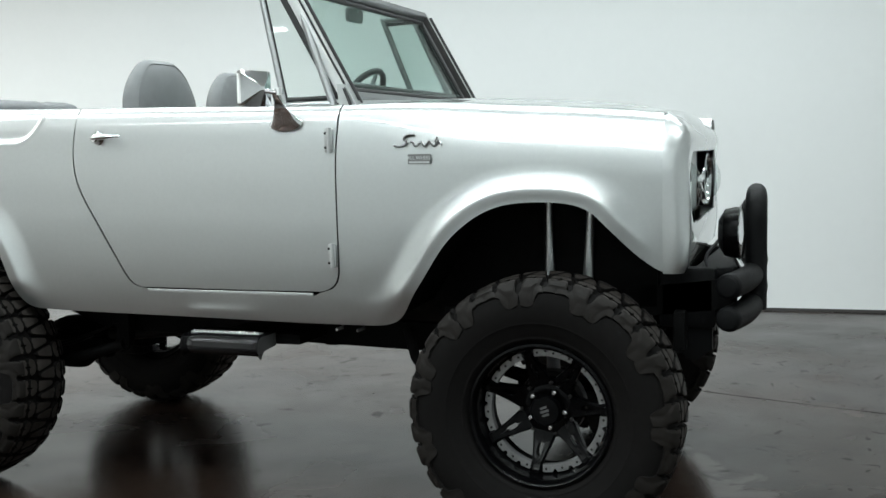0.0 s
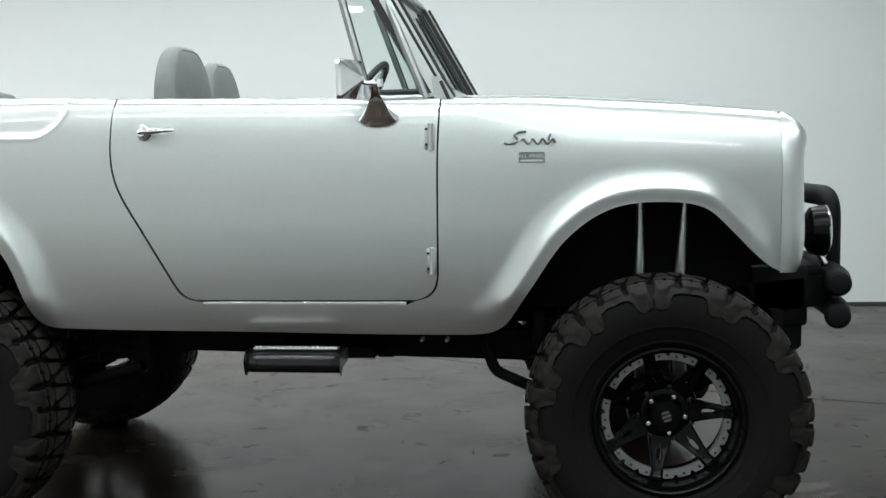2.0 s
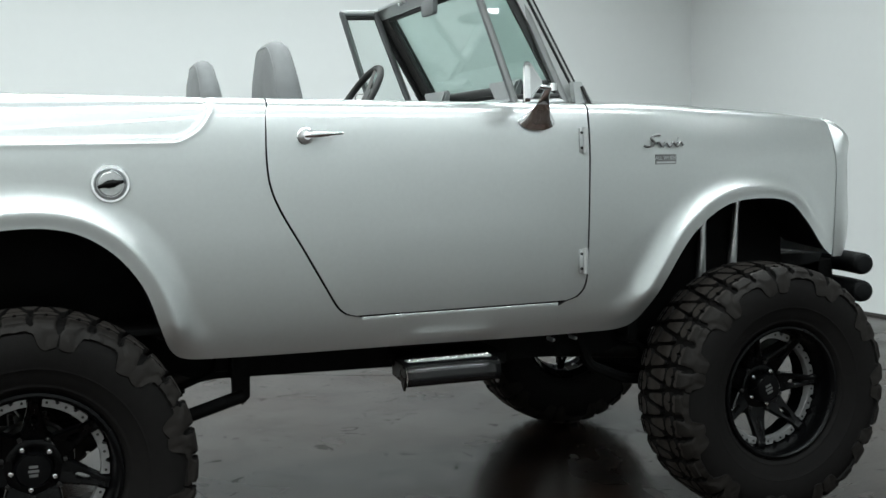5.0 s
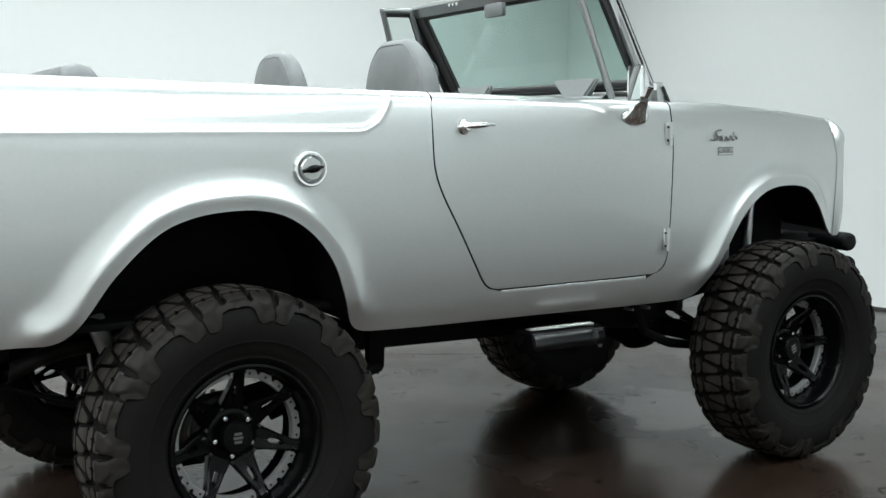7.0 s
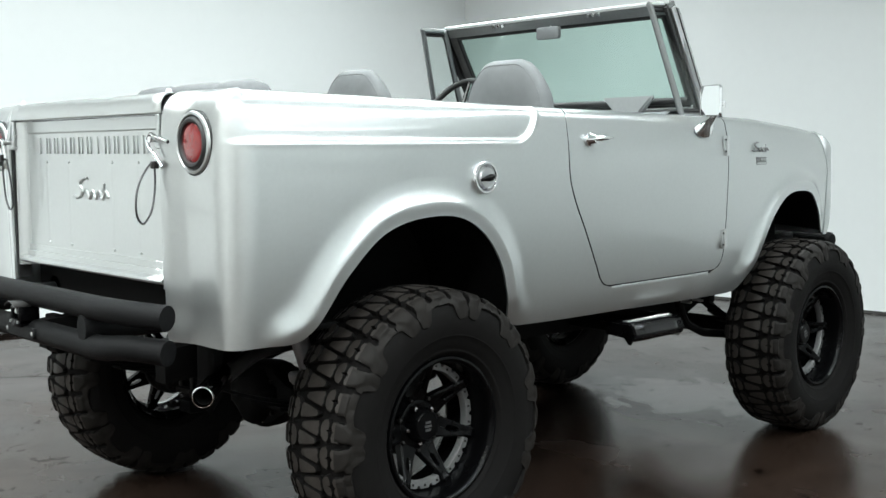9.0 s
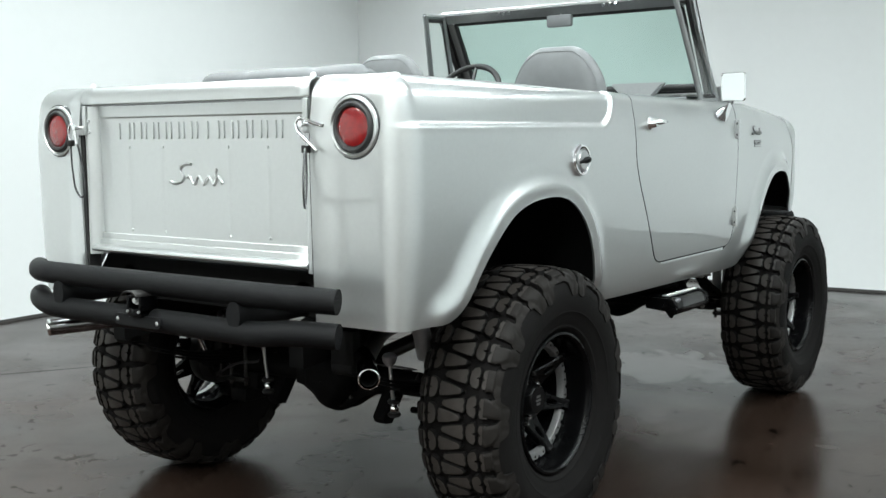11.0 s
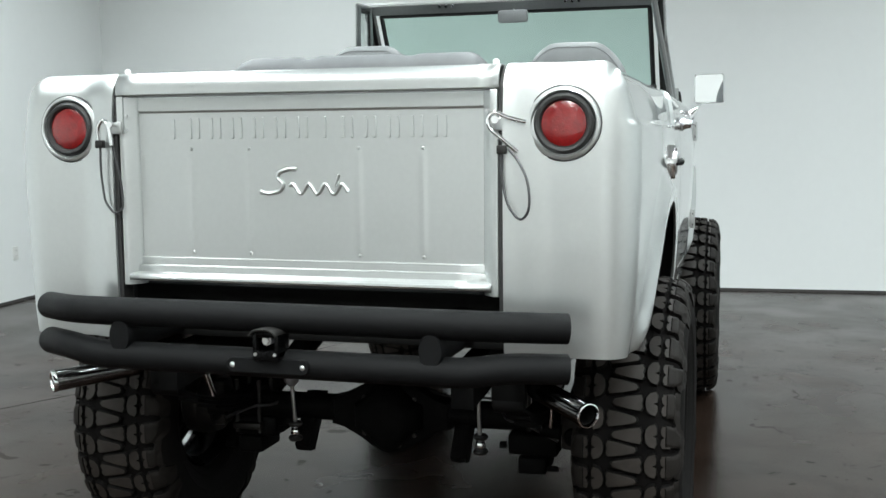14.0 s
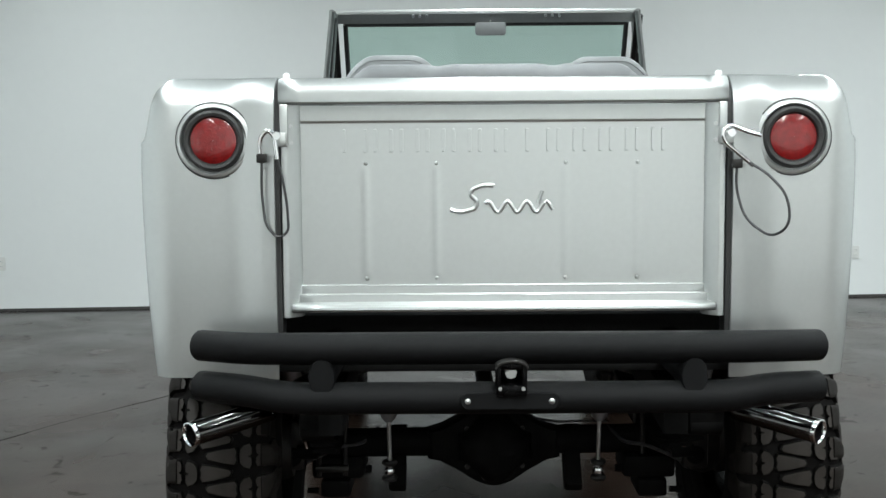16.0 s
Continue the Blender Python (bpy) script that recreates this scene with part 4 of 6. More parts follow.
def badge(s):
    """Flowing script mark and a small plate on the front fender."""
    x0, x1 = (0.715, 0.885) if s < 0 else (0.885, 0.715)

    def place(u, v):
        x, z = x0 + (x1 - x0) * u, 1.368 + 0.05 * v
        return (x, s * (half_width(x) - side_inset(x, z) + 0.003), z)

    script_mark(fenders[s], BADGE, place, 0.0042)
    z, x = 1.335, 0.805
    y = half_width(x) - side_inset(x, z)
    bm = bmesh.new()
    slab(bm, round_rect(0.083, 0.034, 0.003, 2), 0.003, pose(x, s * (y - 0.0005), z, 0, 0, 0 if s > 0 else 180), 0.0008)
    plate = part("badge_plate", bm, BADGE, fenders[s], "small plate reading all wheel")
    data = bpy.data.curves.new("badge_text", "FONT")
    data.body, data.size, data.align_x, data.align_y, data.extrude = "ALL WHEEL", 0.0165, "CENTER", "CENTER", 0.0008
    tmp = new("badge_text", data)
    bpy.context.view_layer.update()
    me = bpy.data.meshes.new_from_object(tmp.evaluated_get(bpy.context.evaluated_depsgraph_get()))
    bpy.data.objects.remove(tmp)
    text = mesh_part("badge_text", me, SILVER, plate, "raised letters reading ALL WHEEL", smooth=False)
    text.matrix_basis = Matrix.Translation((x, s * (y + 0.0035), z + 0.004)) @ pose(0, 0, 0, 90, 0, 0 if s < 0 else 180)
    bm = bmesh.new()
    slab(bm, round_rect(0.074, 0.006, 0.001, 2), 0.0012, pose(x, s * (y + 0.0025), z - 0.0105, 0, 0, 0 if s > 0 else 180), 0.0003)
    part("badge_bar", bm, SILVER, plate)


fenders = {-1: bpy.data.objects["front_fender"], 1: bpy.data.objects["front_fender.001"]}


def door_furniture(s):
    door = doors[s]
    y = half_width(-0.45) - side_inset(-0.45, 1.43)
    for zc in (1.404, 1.003):
        yh = half_width(0.49) - side_inset(0.49, zc)
        bm = bmesh.new()
        box(bm, (0.463, min(s * (yh - 0.004), s * (yh + 0.007)), zc - 0.04), (0.477, max(s * (yh - 0.004), s * (yh + 0.007)), zc + 0.04), 0.002)
        box(bm, (0.486, min(s * (yh - 0.004), s * (yh + 0.009)), zc - 0.04), (0.4945, max(s * (yh - 0.004), s * (yh + 0.009)), zc + 0.04), 0.002)
        rod(bm, (0.482, s * (yh + 0.009), zc - 0.043), (0.482, s * (yh + 0.009), zc + 0.043), 0.0085, n=12)
        hinge = part("hinge", bm, ALU, door, "exposed bare metal hinge")
        for dz in (-0.025, 0.025):
            bm = bmesh.new()
            rod(bm, (0.469, s * (yh + 0.006), zc + dz), (0.469, s * (yh + 0.010), zc + dz), 0.005, n=8)
            part("bolt", bm, STEEL_DARK, hinge)
    bm = bmesh.new()
    lathe(bm, [(0.026, -s * 0.003), (0.026, s * 0.006), (0.020, s * 0.012), (0.0165, s * 0.030), (0.012, s * 0.036), (0.0005, s * 0.037)], 24, "y", (-0.462, s * y, 1.430))
    handle = part("door_handle", bm, CHROME, door, "chrome turn handle with a tapered lever")
    path = bend([(-0.470, s * (y + 0.030), 1.431), (-0.44, s * (y + 0.036), 1.434), (-0.40, s * (y + 0.036), 1.4355), (-0.352, s * (y + 0.026), 1.436)], 0.02)
    bm = bmesh.new()
    sweep(bm, path, fit_radii(path, [0.009, 0.0115, 0.011, 0.009, 0.004]), 12)
    part("lever", bm, CHROME, handle)


for s in (-1, 1):
    door_furniture(s)
    vent_window(s)
    side_mirror(s)
    badge(s)


def filler_cap():
    x, z = -1.028, 1.303
    y = half_width(x) - side_inset(x, z)
    bm = bmesh.new()
    lathe(bm, [(0.056, 0.004), (0.056, -0.006), (0.052, -0.012), (0.046, -0.012), (0.040, -0.006), (0.038, 0.004), (0.0005, 0.005)], 40, "y", (x, -y, z))
    cap = part("fuel_cap", bm, CHROME, quarter, "round chrome fuel filler cap")
    bm = bmesh.new()
    lathe(bm, [(0.036, 0.003), (0.036, -0.012), (0.032, -0.017), (0.0005, -0.018)], 32, "y", (x, -y, z))
    part("cap_disc", bm, ALU, cap, "dull metal cap")
    bm = bmesh.new()
    path = bend([(x - 0.034, -y - 0.018, z - 0.008), (x - 0.012, -y - 0.028, z - 0.002), (x + 0.012, -y - 0.028, z + 0.002), (x + 0.034, -y - 0.018, z + 0.006)], 0.02)
    sweep(bm, path, fit_radii(path, [0.005, 0.012, 0.012, 0.005]), 10)
    part("cap_grip", bm, BLACK_GLOSS, cap, "dark grip across the cap")


quarter = bpy.data.objects["quarter_panel"]
filler_cap()


# ---------------------------------------------------------------- windscreen, seats, steering
def windscreen():
    def on(y, z, off=0.0):
        """A point on the leaning plane of the windscreen."""
        return Vector((0.535 - (z - 1.545) * 0.56 + off, y, z))

    bm = bmesh.new()
    zt, zb, yo = 1.985, 1.555, 0.658

    def bar(bm, a, b, w, d):
        p, q = Vector(a), Vector(b)
        axis = (q - p).normalized()
        n = Vector((0.872, 0, 0.489))
        across = axis.cross(n).normalized()
        prof = [(-w, -d), (-w * 0.75, d * 0.8), (-w * 0.5, d), (w * 0.5, d), (w * 0.75, d * 0.8), (w, -d)]
        rings = [[bm.verts.new(c + across * u + n * v) for u, v in prof] for c in (p, q)]
        k = len(prof)
        for i in range(k):
            bm.faces.new((rings[0][i], rings[0][(i + 1) % k], rings[1][(i + 1) % k], rings[1][i]))
        bm.faces.new(rings[0])
        bm.faces.new(rings[1])

    bar(bm, on(-yo - 0.02, zt), on(yo + 0.02, zt), 0.022, 0.026)
    screen = part("windscreen", bm, FRAME_GREY, vehicle, "upright flat windscreen in a grey metal frame")
    bm = bmesh.new()
    rod(bm, on(-yo - 0.02, zt + 0.018, -0.004), on(yo + 0.02, zt + 0.018, -0.004), 0.010, n=10)
    part("top_trim", bm, BRIGHT, screen, "bright trim along the top of the frame")
    screen.matrix_basis = pose(-0.036, -0.033, 0)
    for s in (-1, 1):
        bm = bmesh.new()
        bar(bm, on(s * (yo + 0.010), zb - 0.02), on(s * (yo + 0.010), zt), 0.014, 0.026)
        part("pillar", bm, STEEL_DARK, screen, "leaning dark metal pillar")
        for off, reach, proud, kind, name, label in (
            (-0.040, 0.013, 0.020, SEAL_GAP_BLACK, "door_seal", "black rubber door seal"),
            (-0.004, 0.019, 0.025, BRIGHT, "pillar_trim", "bright pillar edge"),
            (0.022, 0.004, 0.024, SEAL_GAP_BLACK, "pillar_groove", "thin black groove along the pillar"),
            (0.032, 0.005, 0.022, BRIGHT, "pillar_trim", "bright pillar edge"),
            (0.043, 0.006, 0.016, SEAL_GAP_BLACK, "frame_seal", "black edge of the windscreen frame"),
        ):
            bm = bmesh.new()
            bar(bm, on(s * (yo + proud), zb - 0.02, off), on(s * (yo + proud), zt - 0.004, off), 0.007, reach * 0.87)
            part(name, bm, kind, screen, label)
        bm = bmesh.new()
        slab(bm, [(0.525, 1.512), (0.600, 1.512), (0.592, 1.525), (0.545, 1.60), (0.515, 1.60)], 0.035, pose(0, s * 0.715 - 0.0175, 0), 0.003)
        part("pillar_foot", bm, SILVER, screen, "silver bracket at the foot of the pillar")
        bm = bmesh.new()
        sweep(bm, [(0.575, s * 0.742, 1.52), (0.545, s * 0.735, 1.585)], 0.006, 8)
        part("seal_lip", bm, SEAL_GAP_BLACK, screen, "black seal at the pillar foot")
    bm = bmesh.new()
    bar(bm, on(-yo, zb), on(yo, zb), 0.02, 0.026)
    part("lower_rail", bm, FRAME_GREY, screen, "lower frame rail")
    bm = bmesh.new()
    rod(bm, on(-yo + 0.02, zb + 0.045, -0.022), on(yo - 0.02, zb + 0.045, -0.022), 0.017, n=12)
    part("lower_seal", bm, SEAL_GAP_BLACK, screen, "thick black seal along the foot of the glass")
    bm = bmesh.new()
    ring = [(-yo + 0.035, zb + 0.03), (yo - 0.035, zb + 0.03), (yo - 0.035, zt - 0.032), (-yo + 0.035, zt - 0.032)]
    for (a, b), (c, d) in zip(ring, ring[1:] + ring[:1]):
        rod(bm, on(a, b), on(c, d), 0.011, n=8)
    part("glass_seal", bm, SEAL_GAP_BLACK, screen, "black rubber glass seal")
    bm = bmesh.new()
    bm.faces.new([bm.verts.new(on(a, b)) for a, b in ring])
    pane = solid(part("pane", bm, GLASS, screen, "green-tinted windscreen glass", smooth=False), 0.006, 0.0)
    pane.visible_shadow = False
    for y in (-0.32, -0.29, -0.26, 0.26, 0.29, 0.32):
        bm = bmesh.new()
        c = on(y, zt, -0.03)
        rod(bm, c, c + Vector((-0.012, 0, -0.006)), 0.007, n=8)
        part("screw", bm, CHROME, screen)
    bm = bmesh.new()
    c = on(-0.02, 1.925, -0.06)
    rim = round_rect(0.135, 0.056, 0.012, 3)
    loops = [[bm.verts.new(c + Vector((d, a * k, b * k))) for a, b in rim] for d, k in ((-0.012, 0.94), (-0.010, 1.0), (0.006, 1.0), (0.012, 0.85))]
    for a, b in zip(loops, loops[1:]):
        for k in range(len(rim)):
            bm.faces.new((a[k], a[(k + 1) % len(rim)], b[(k + 1) % len(rim)], b[k]))
    bm.faces.new(loops[0])
    bm.faces.new(loops[-1])
    mirror = part("rear_view_mirror", bm, VINYL, screen, "small grey rear-view mirror on a bright stalk")
    bm = bmesh.new()
    sweep(bm, [c + Vector((0.01, 0, 0.01)), c + Vector((0.02, 0, 0.045)), on(-0.02, zt, -0.02)], [0.006, 0.008, 0.010], 10)
    part("stalk", bm, CHROME, mirror)
    return screen


windscreen()


def dashboard():
    bm = bmesh.new()
    prof = [(0.46, 1.40), (0.33, 1.40), (0.27, 1.44), (0.262, 1.50), (0.275, 1.535), (0.31, 1.552), (0.44, 1.556), (0.47, 1.54)]
    rows = [[(x, y, z) for x, z in prof + prof[:1]] for y in np.linspace(-0.67, 0.67, 15)]
    vs = grid(bm, rows)
    dash = part("dashboard", bm, VINYL_DARK, vehicle, "dark padded dashboard")
    for y in (-0.38, 0.36):
        bm = bmesh.new()
        low = [bm.verts.new(p) for p in ((0.385, y - 0.062, 1.545), (0.385, y + 0.062, 1.545), (0.43, y + 0.062, 1.545), (0.43, y - 0.062, 1.545))]
        high = [bm.verts.new(p) for p in ((0.385, y - 0.145, 1.626), (0.385, y + 0.145, 1.626), (0.41, y + 0.145, 1.626), (0.41, y - 0.145, 1.626))]
        for k in range(4):
            bm.faces.new((low[k], low[(k + 1) % 4], high[(k + 1) % 4], high[k]))
        bm.faces.new(high)
        bm.faces.new(low)
        bmesh.ops.bevel(bm, geom=bm.edges[:], offset=0.008, segments=2, affect="EDGES")
        part("instrument_hood", bm, PALE_GREY, dash, "light grey tapered panel above the dashboard")


dashboard()


def steering_wheel():
    c, n = Vector((0.033, 0.37, 1.567)), Vector((-0.83, 0, 0.55))
    turn = n.to_track_quat("Z", "Y").to_matrix().to_4x4()
    bm = bmesh.new()
    prof = [(0.190 + 0.0145 * math.cos(b), 0.0145 * math.sin(b)) for b in np.linspace(0, math.tau, 12, endpoint=False)]
    lathe(bm, prof, 44, "z", (0, 0, 0), closed=True)
    bmesh.ops.transform(bm, matrix=Matrix.Translation(c) @ turn, verts=bm.verts)
    wheel = part("steering_wheel", bm, SEAL_GAP_BLACK, vehicle, "black padded steering wheel")
    for a in (90, 210, 330):
        bm = bmesh.new()
        p = Vector((0.185 * math.cos(radians(a)), 0.185 * math.sin(radians(a)), 0))
        sweep(bm, [(0, 0, -0.03), p * 0.4 + Vector((0, 0, -0.02)), p], [0.016, 0.012, 0.010], 8)
        bmesh.ops.transform(bm, matrix=Matrix.Translation(c) @ turn, verts=bm.verts)
        part("spoke", bm, CHROME, wheel)
    bm = bmesh.new()
    lathe(bm, [(0.0005, 0.0), (0.03, -0.004), (0.04, -0.02), (0.03, -0.05), (0.022, -0.4), (0.0005, -0.4)], 20, "z")
    bmesh.ops.transform(bm, matrix=Matrix.Translation(c) @ turn, verts=bm.verts)
    part("column", bm, BLACK_GLOSS, wheel, "black steering column")


steering_wheel()


def pillow(bm, w, h, d, r, place, crown=0.0, taper=0.0):
    """An upholstered block, w along y, h along z and d along x: a rounded outline swept through its depth with soft edges."""
    rim = []
    for cy, cz, a0 in ((w / 2 - r, h - r, 0), (-w / 2 + r, h - r, 90)):
        for k in range(11):
            a = radians(a0 + 9 * k)
            rim.append((cy + r * math.cos(a), cz + r * math.sin(a)))
    q = min(r, 0.05)
    for cy, cz, a0 in ((-w / 2 + q, q, 180), (w / 2 - q, q, 270)):
        for k in range(6):
            a = radians(a0 + 18 * k)
            rim.append((cy + q * math.cos(a), cz + q * math.sin(a)))
    rim = [(y * (1 - taper * max(0.0, z / h - 0.6) / 0.4), z) for y, z in rim]
    mid = (0.0, h * 0.5)
    loops = []
    for t, k in ((-0.5, 0.0), (-0.5, 0.35), (-0.492, 0.62), (-0.465, 0.79), (-0.41, 0.89), (-0.32, 0.955), (-0.18, 0.99), (0.0, 1.0), (0.18, 0.99), (0.32, 0.955), (0.41, 0.89), (0.465, 0.79), (0.492, 0.62), (0.5, 0.35), (0.5, 0.0)):
        loop = []
        for y, z in rim:
            thin = 1 - 0.30 * max(0.0, z / h - 0.55) / 0.45
            push = crown * (1 - min(1.0, abs(y) / (w / 2))) if abs(t) > 0.45 else 0.0
            p = Vector((d * t * thin + math.copysign(push, t), mid[0] + (y - mid[0]) * max(k, 0.02), mid[1] + (z - mid[1]) * max(k, 0.02)))
            loop.append(bm.verts.new(place @ p))
        loops.append(loop)
    n = len(rim)
    for a, b in zip(loops, loops[1:]):
        for k in range(n):
            bm.faces.new((a[k], a[(k + 1) % n], b[(k + 1) % n], b[k]))
    bm.faces.new(loops[0])
    bm.faces.new(loops[-1])
    return rim


def seat(x, y):
    bm = bmesh.new()
    lean = pose(x + 0.032, y, 0.98, 0, -3.5, 0)
    rim = pillow(bm, 0.485, 0.765, 0.135, 0.15, lean, 0.012, 0.30)
    back = part("seat", bm, VINYL, vehicle, "grey vinyl high-backed bucket seat", angle=180)
    # stitched piping along the front and back edges
    for t in (-0.33, 0.33):
        bm = bmesh.new()
        line = []
        for yy, zz in rim[:22]:
            thin = 1 - 0.30 * max(0.0, zz / 0.765 - 0.55) / 0.45
            line.append(lean @ Vector((0.135 * t * thin, yy * 0.951, 0.3825 + (zz - 0.3825) * 0.951)))
        line = [lean @ Vector((0.135 * t, 0.485 / 2 * 0.951, 0.2))] + line + [lean @ Vector((0.135 * t, -0.485 / 2 * 0.951, 0.2))]
        sweep(bm, line, 0.0019, 6)
        part("piping", bm, VINYL, back, "stitched piping")
    bm = bmesh.new()
    pillow(bm, 0.50, 0.17, 0.50, 0.07, pose(x + 0.35, y, 0.90), 0.0)
    part("cushion", bm, VINYL, back, "grey vinyl seat cushion", angle=60)
    bm = bmesh.new()
    box(bm, (x + 0.14, y - 0.2, 0.826), (x + 0.57, y + 0.2, 0.90), 0.01)
    part("seat_base", bm, UNDER, back, "black seat base")


for x, y in ((-0.46, -0.455), (-0.585, 0.335)):
    seat(x, y)


def rear_bench():
    bm = bmesh.new()
    prof = [(0.0, 0.0), (-0.075, 0.02), (-0.085, 0.35), (-0.080, 0.66), (-0.06, 0.685), (-0.02, 0.695), (0.02, 0.685), (0.045, 0.655), (0.05, 0.35), (0.05, 0.02)]
    rows = []
    for y in np.linspace(-0.437, 0.437, 40):
        e = 1 - max(0.0, (abs(y) - 0.33) / 0.107) ** 2.4 * 0.16
        dent = 1 - 0.010 * math.exp(-(((abs(y) - 0.16) / 0.02) ** 2))
        rows.append([(-1.56 + x, y, 0.94 + z * e * dent) for x, z in prof + prof[:1]])
    vs = grid(bm, rows)
    bm.faces.new([v for v in vs[0][:-1]])
    bm.faces.new([v for v in vs[-1][:-1]])
    bmesh.ops.remove_doubles(bm, verts=bm.verts, dist=0.0005)
    bench = part("rear_bench", bm, VINYL_DARK, vehicle, "grey vinyl rear bench with a rounded backrest", angle=60)
    bm = bmesh.new()
    box(bm, (-1.50, -0.43, 0.83), (-1.05, 0.43, 1.12), 0.05, seg=4)
    part("cushion", bm, VINYL, bench, "grey vinyl bench cushion")


rear_bench()


# ---------------------------------------------------------------- wheels
TYRE_Y, DISH, SHRINK = 0.804, 0.048, (0.458 - 0.235) / (0.491 - 0.235)


def tyre_mesh():
    """Carcass by turning a profile, then tread blocks in two mirrored rows with shoulder lugs that reach down the side."""
    bm, tread = bmesh.new(), bmesh.new()
    half = [(0.235, 0.105), (0.245, 0.128), (0.256, 0.139), (0.262, 0.1435), (0.268, 0.1435), (0.272, 0.1455), (0.30, 0.158), (0.318, 0.1632), (0.321, 0.1655), (0.325, 0.1655), (0.328, 0.1660), (0.335, 0.168), (0.37, 0.171), (0.40, 0.168), (0.43, 0.158), (0.452, 0.140), (0.468, 0.108), (0.470, 0.05), (0.471, 0.0)]
    prof = [(r, -w) for r, w in half] + [(r, w) for r, w in half[-2::-1]] + [(0.228, 0.09), (0.225, 0.0), (0.228, -0.09)]
    lathe(bm, prof, 72, "y", closed=True)
    def surface(w):
        """Radius of the tread's face at a place across it."""
        return 0.491 - 0.032 * (abs(w) / 0.17) ** 3.2

    def over(t):
        """Radius and place across of the rounded shoulder, from the tread (0) to low on the side (1)."""
        marks = [0.0, 0.15, 0.30, 0.45, 0.60, 0.75, 0.88, 1.0]
        return (float(np.interp(t, marks, [0.4855, 0.482, 0.475, 0.464, 0.448, 0.427, 0.405, 0.382])), float(np.interp(t, marks, [0.114, 0.128, 0.142, 0.155, 0.1655, 0.173, 0.1765, 0.178])))

    def scallop(phase):
        """Where the lugs end on the side: high arches between pairs of low points."""
        d = abs(phase - 0.5)
        low = 0.96 - 0.07 * math.cos(phase * math.tau * 2) ** 2
        return low + (0.66 - 0.06 * (1 - (d / 0.3) ** 2) - low) * ease((0.31 - d) / 0.06)

    def block(points, depth_lo=0.444, chamfer=0.004):
        """A tread block over a polygon of (angle, across)."""
        mid_a = sum(a for a, w in points) / len(points)
        mid_w = sum(w for a, w in points) / len(points)
        low, high, top = [], [], []
        for a, w in points:
            r = surface(w)
            ia, iw = mid_a + (a - mid_a) * (1 - chamfer / 0.03), mid_w + (w - mid_w) * (1 - chamfer / 0.03)
            low.append(tread.verts.new((depth_lo * math.cos(a), w, depth_lo * math.sin(a))))
            high.append(tread.verts.new(((r - 0.003) * math.cos(a), w, (r - 0.003) * math.sin(a))))
            top.append(tread.verts.new((r * math.cos(ia), iw, r * math.sin(ia))))
        k = len(points)
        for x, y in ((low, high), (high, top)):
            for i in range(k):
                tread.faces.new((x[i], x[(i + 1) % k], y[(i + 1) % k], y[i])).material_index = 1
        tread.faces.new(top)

    N = 33
    P = math.tau / N
    for k in range(N):
        for s in (-1, 1):
            a0 = k * P + (P / 2 if s > 0 else 0)
            wob = 0.05 * math.sin(k * 2.4 + s)

            def at(u, w):
                return (a0 + P * (u + wob * 0.5), s * w)

            # interlocking wedges along the middle, tapering across the centre line
            block([at(0.16, 0.050), at(0.30, 0.057), at(0.44, 0.053), at(0.58, 0.057), at(0.72, 0.050), at(0.66, 0.010), at(0.56, -0.036), at(0.46, -0.042), at(0.34, -0.036), at(0.23, 0.010)], chamfer=0.0026)
            # cleft heart-shaped blocks outside them
            block([at(0.02, 0.092), at(0.16, 0.099), at(0.38, 0.098), at(0.44, 0.086), at(0.50, 0.098), at(0.72, 0.099), at(0.86, 0.092), at(0.80, 0.074), at(0.66, 0.063), at(0.44, 0.060), at(0.22, 0.063), at(0.08, 0.074)], chamfer=0.0026)
            # two-lobed dusty faces on top of the shoulder lugs
            block([at(0.10, 0.113), at(0.24, 0.108), at(0.40, 0.111), at(0.47, 0.118), at(0.54, 0.111), at(0.70, 0.108), at(0.84, 0.113), at(0.85, 0.138), at(0.47, 0.141), at(0.09, 0.138)], chamfer=0.0022)
            # shoulder lugs that step down the side and end in a scalloped row of claws
            lean = 0.05 * math.sin(k * 1.7 + s)
            sway = 0.03 * math.sin(k * 2.9 + s)
            us = np.linspace(0.11 - sway, 0.84 + sway, 11)
            step_at = 0.56 + 0.05 * math.sin(k * 2.3 + s)
            cols = []
            for q, u in enumerate(us):
                ends = scallop(((k + u) / 3.0) % 1.0)
                col = []
                for t in np.linspace(0, 1, 15):
                    rr, w = over(0.13 + (ends - 0.13) * t)
                    sink = 0.0052 * ease((t - step_at) / 0.07)
                    cleft = ease((t - step_at - 0.08) / 0.10) * math.exp(-(((u - 0.47 - 0.05 * math.sin(k * 1.3)) / 0.055) ** 2))
                    edge = max(0.0, 1 - min(q, len(us) - 1 - q) / 1.0) * 0.0035
                    sink += 0.0045 * cleft + edge * (1 - 0.8 * ease((t - step_at) / 0.14))
                    narrow = 0.47 + (u - 0.47) * (1 + 0.36 * ease((t - step_at) / 0.14))
                    col.append((a0 + P * (narrow + lean * t + 0.025 * math.sin(7.0 * t + k * 2.1)), rr - sink, w - sink * 0.7))
                cols.append(col)
            skin = [[tread.verts.new((rr * math.cos(a), s * w, rr * math.sin(a))) for a, rr, w in col] for col in cols]
            base = [[tread.verts.new(((rr - 0.016) * math.cos(a), s * (w - 0.016), (rr - 0.016) * math.sin(a))) for a, rr, w in col] for col in cols]
            nc, nr = len(cols), len(cols[0])
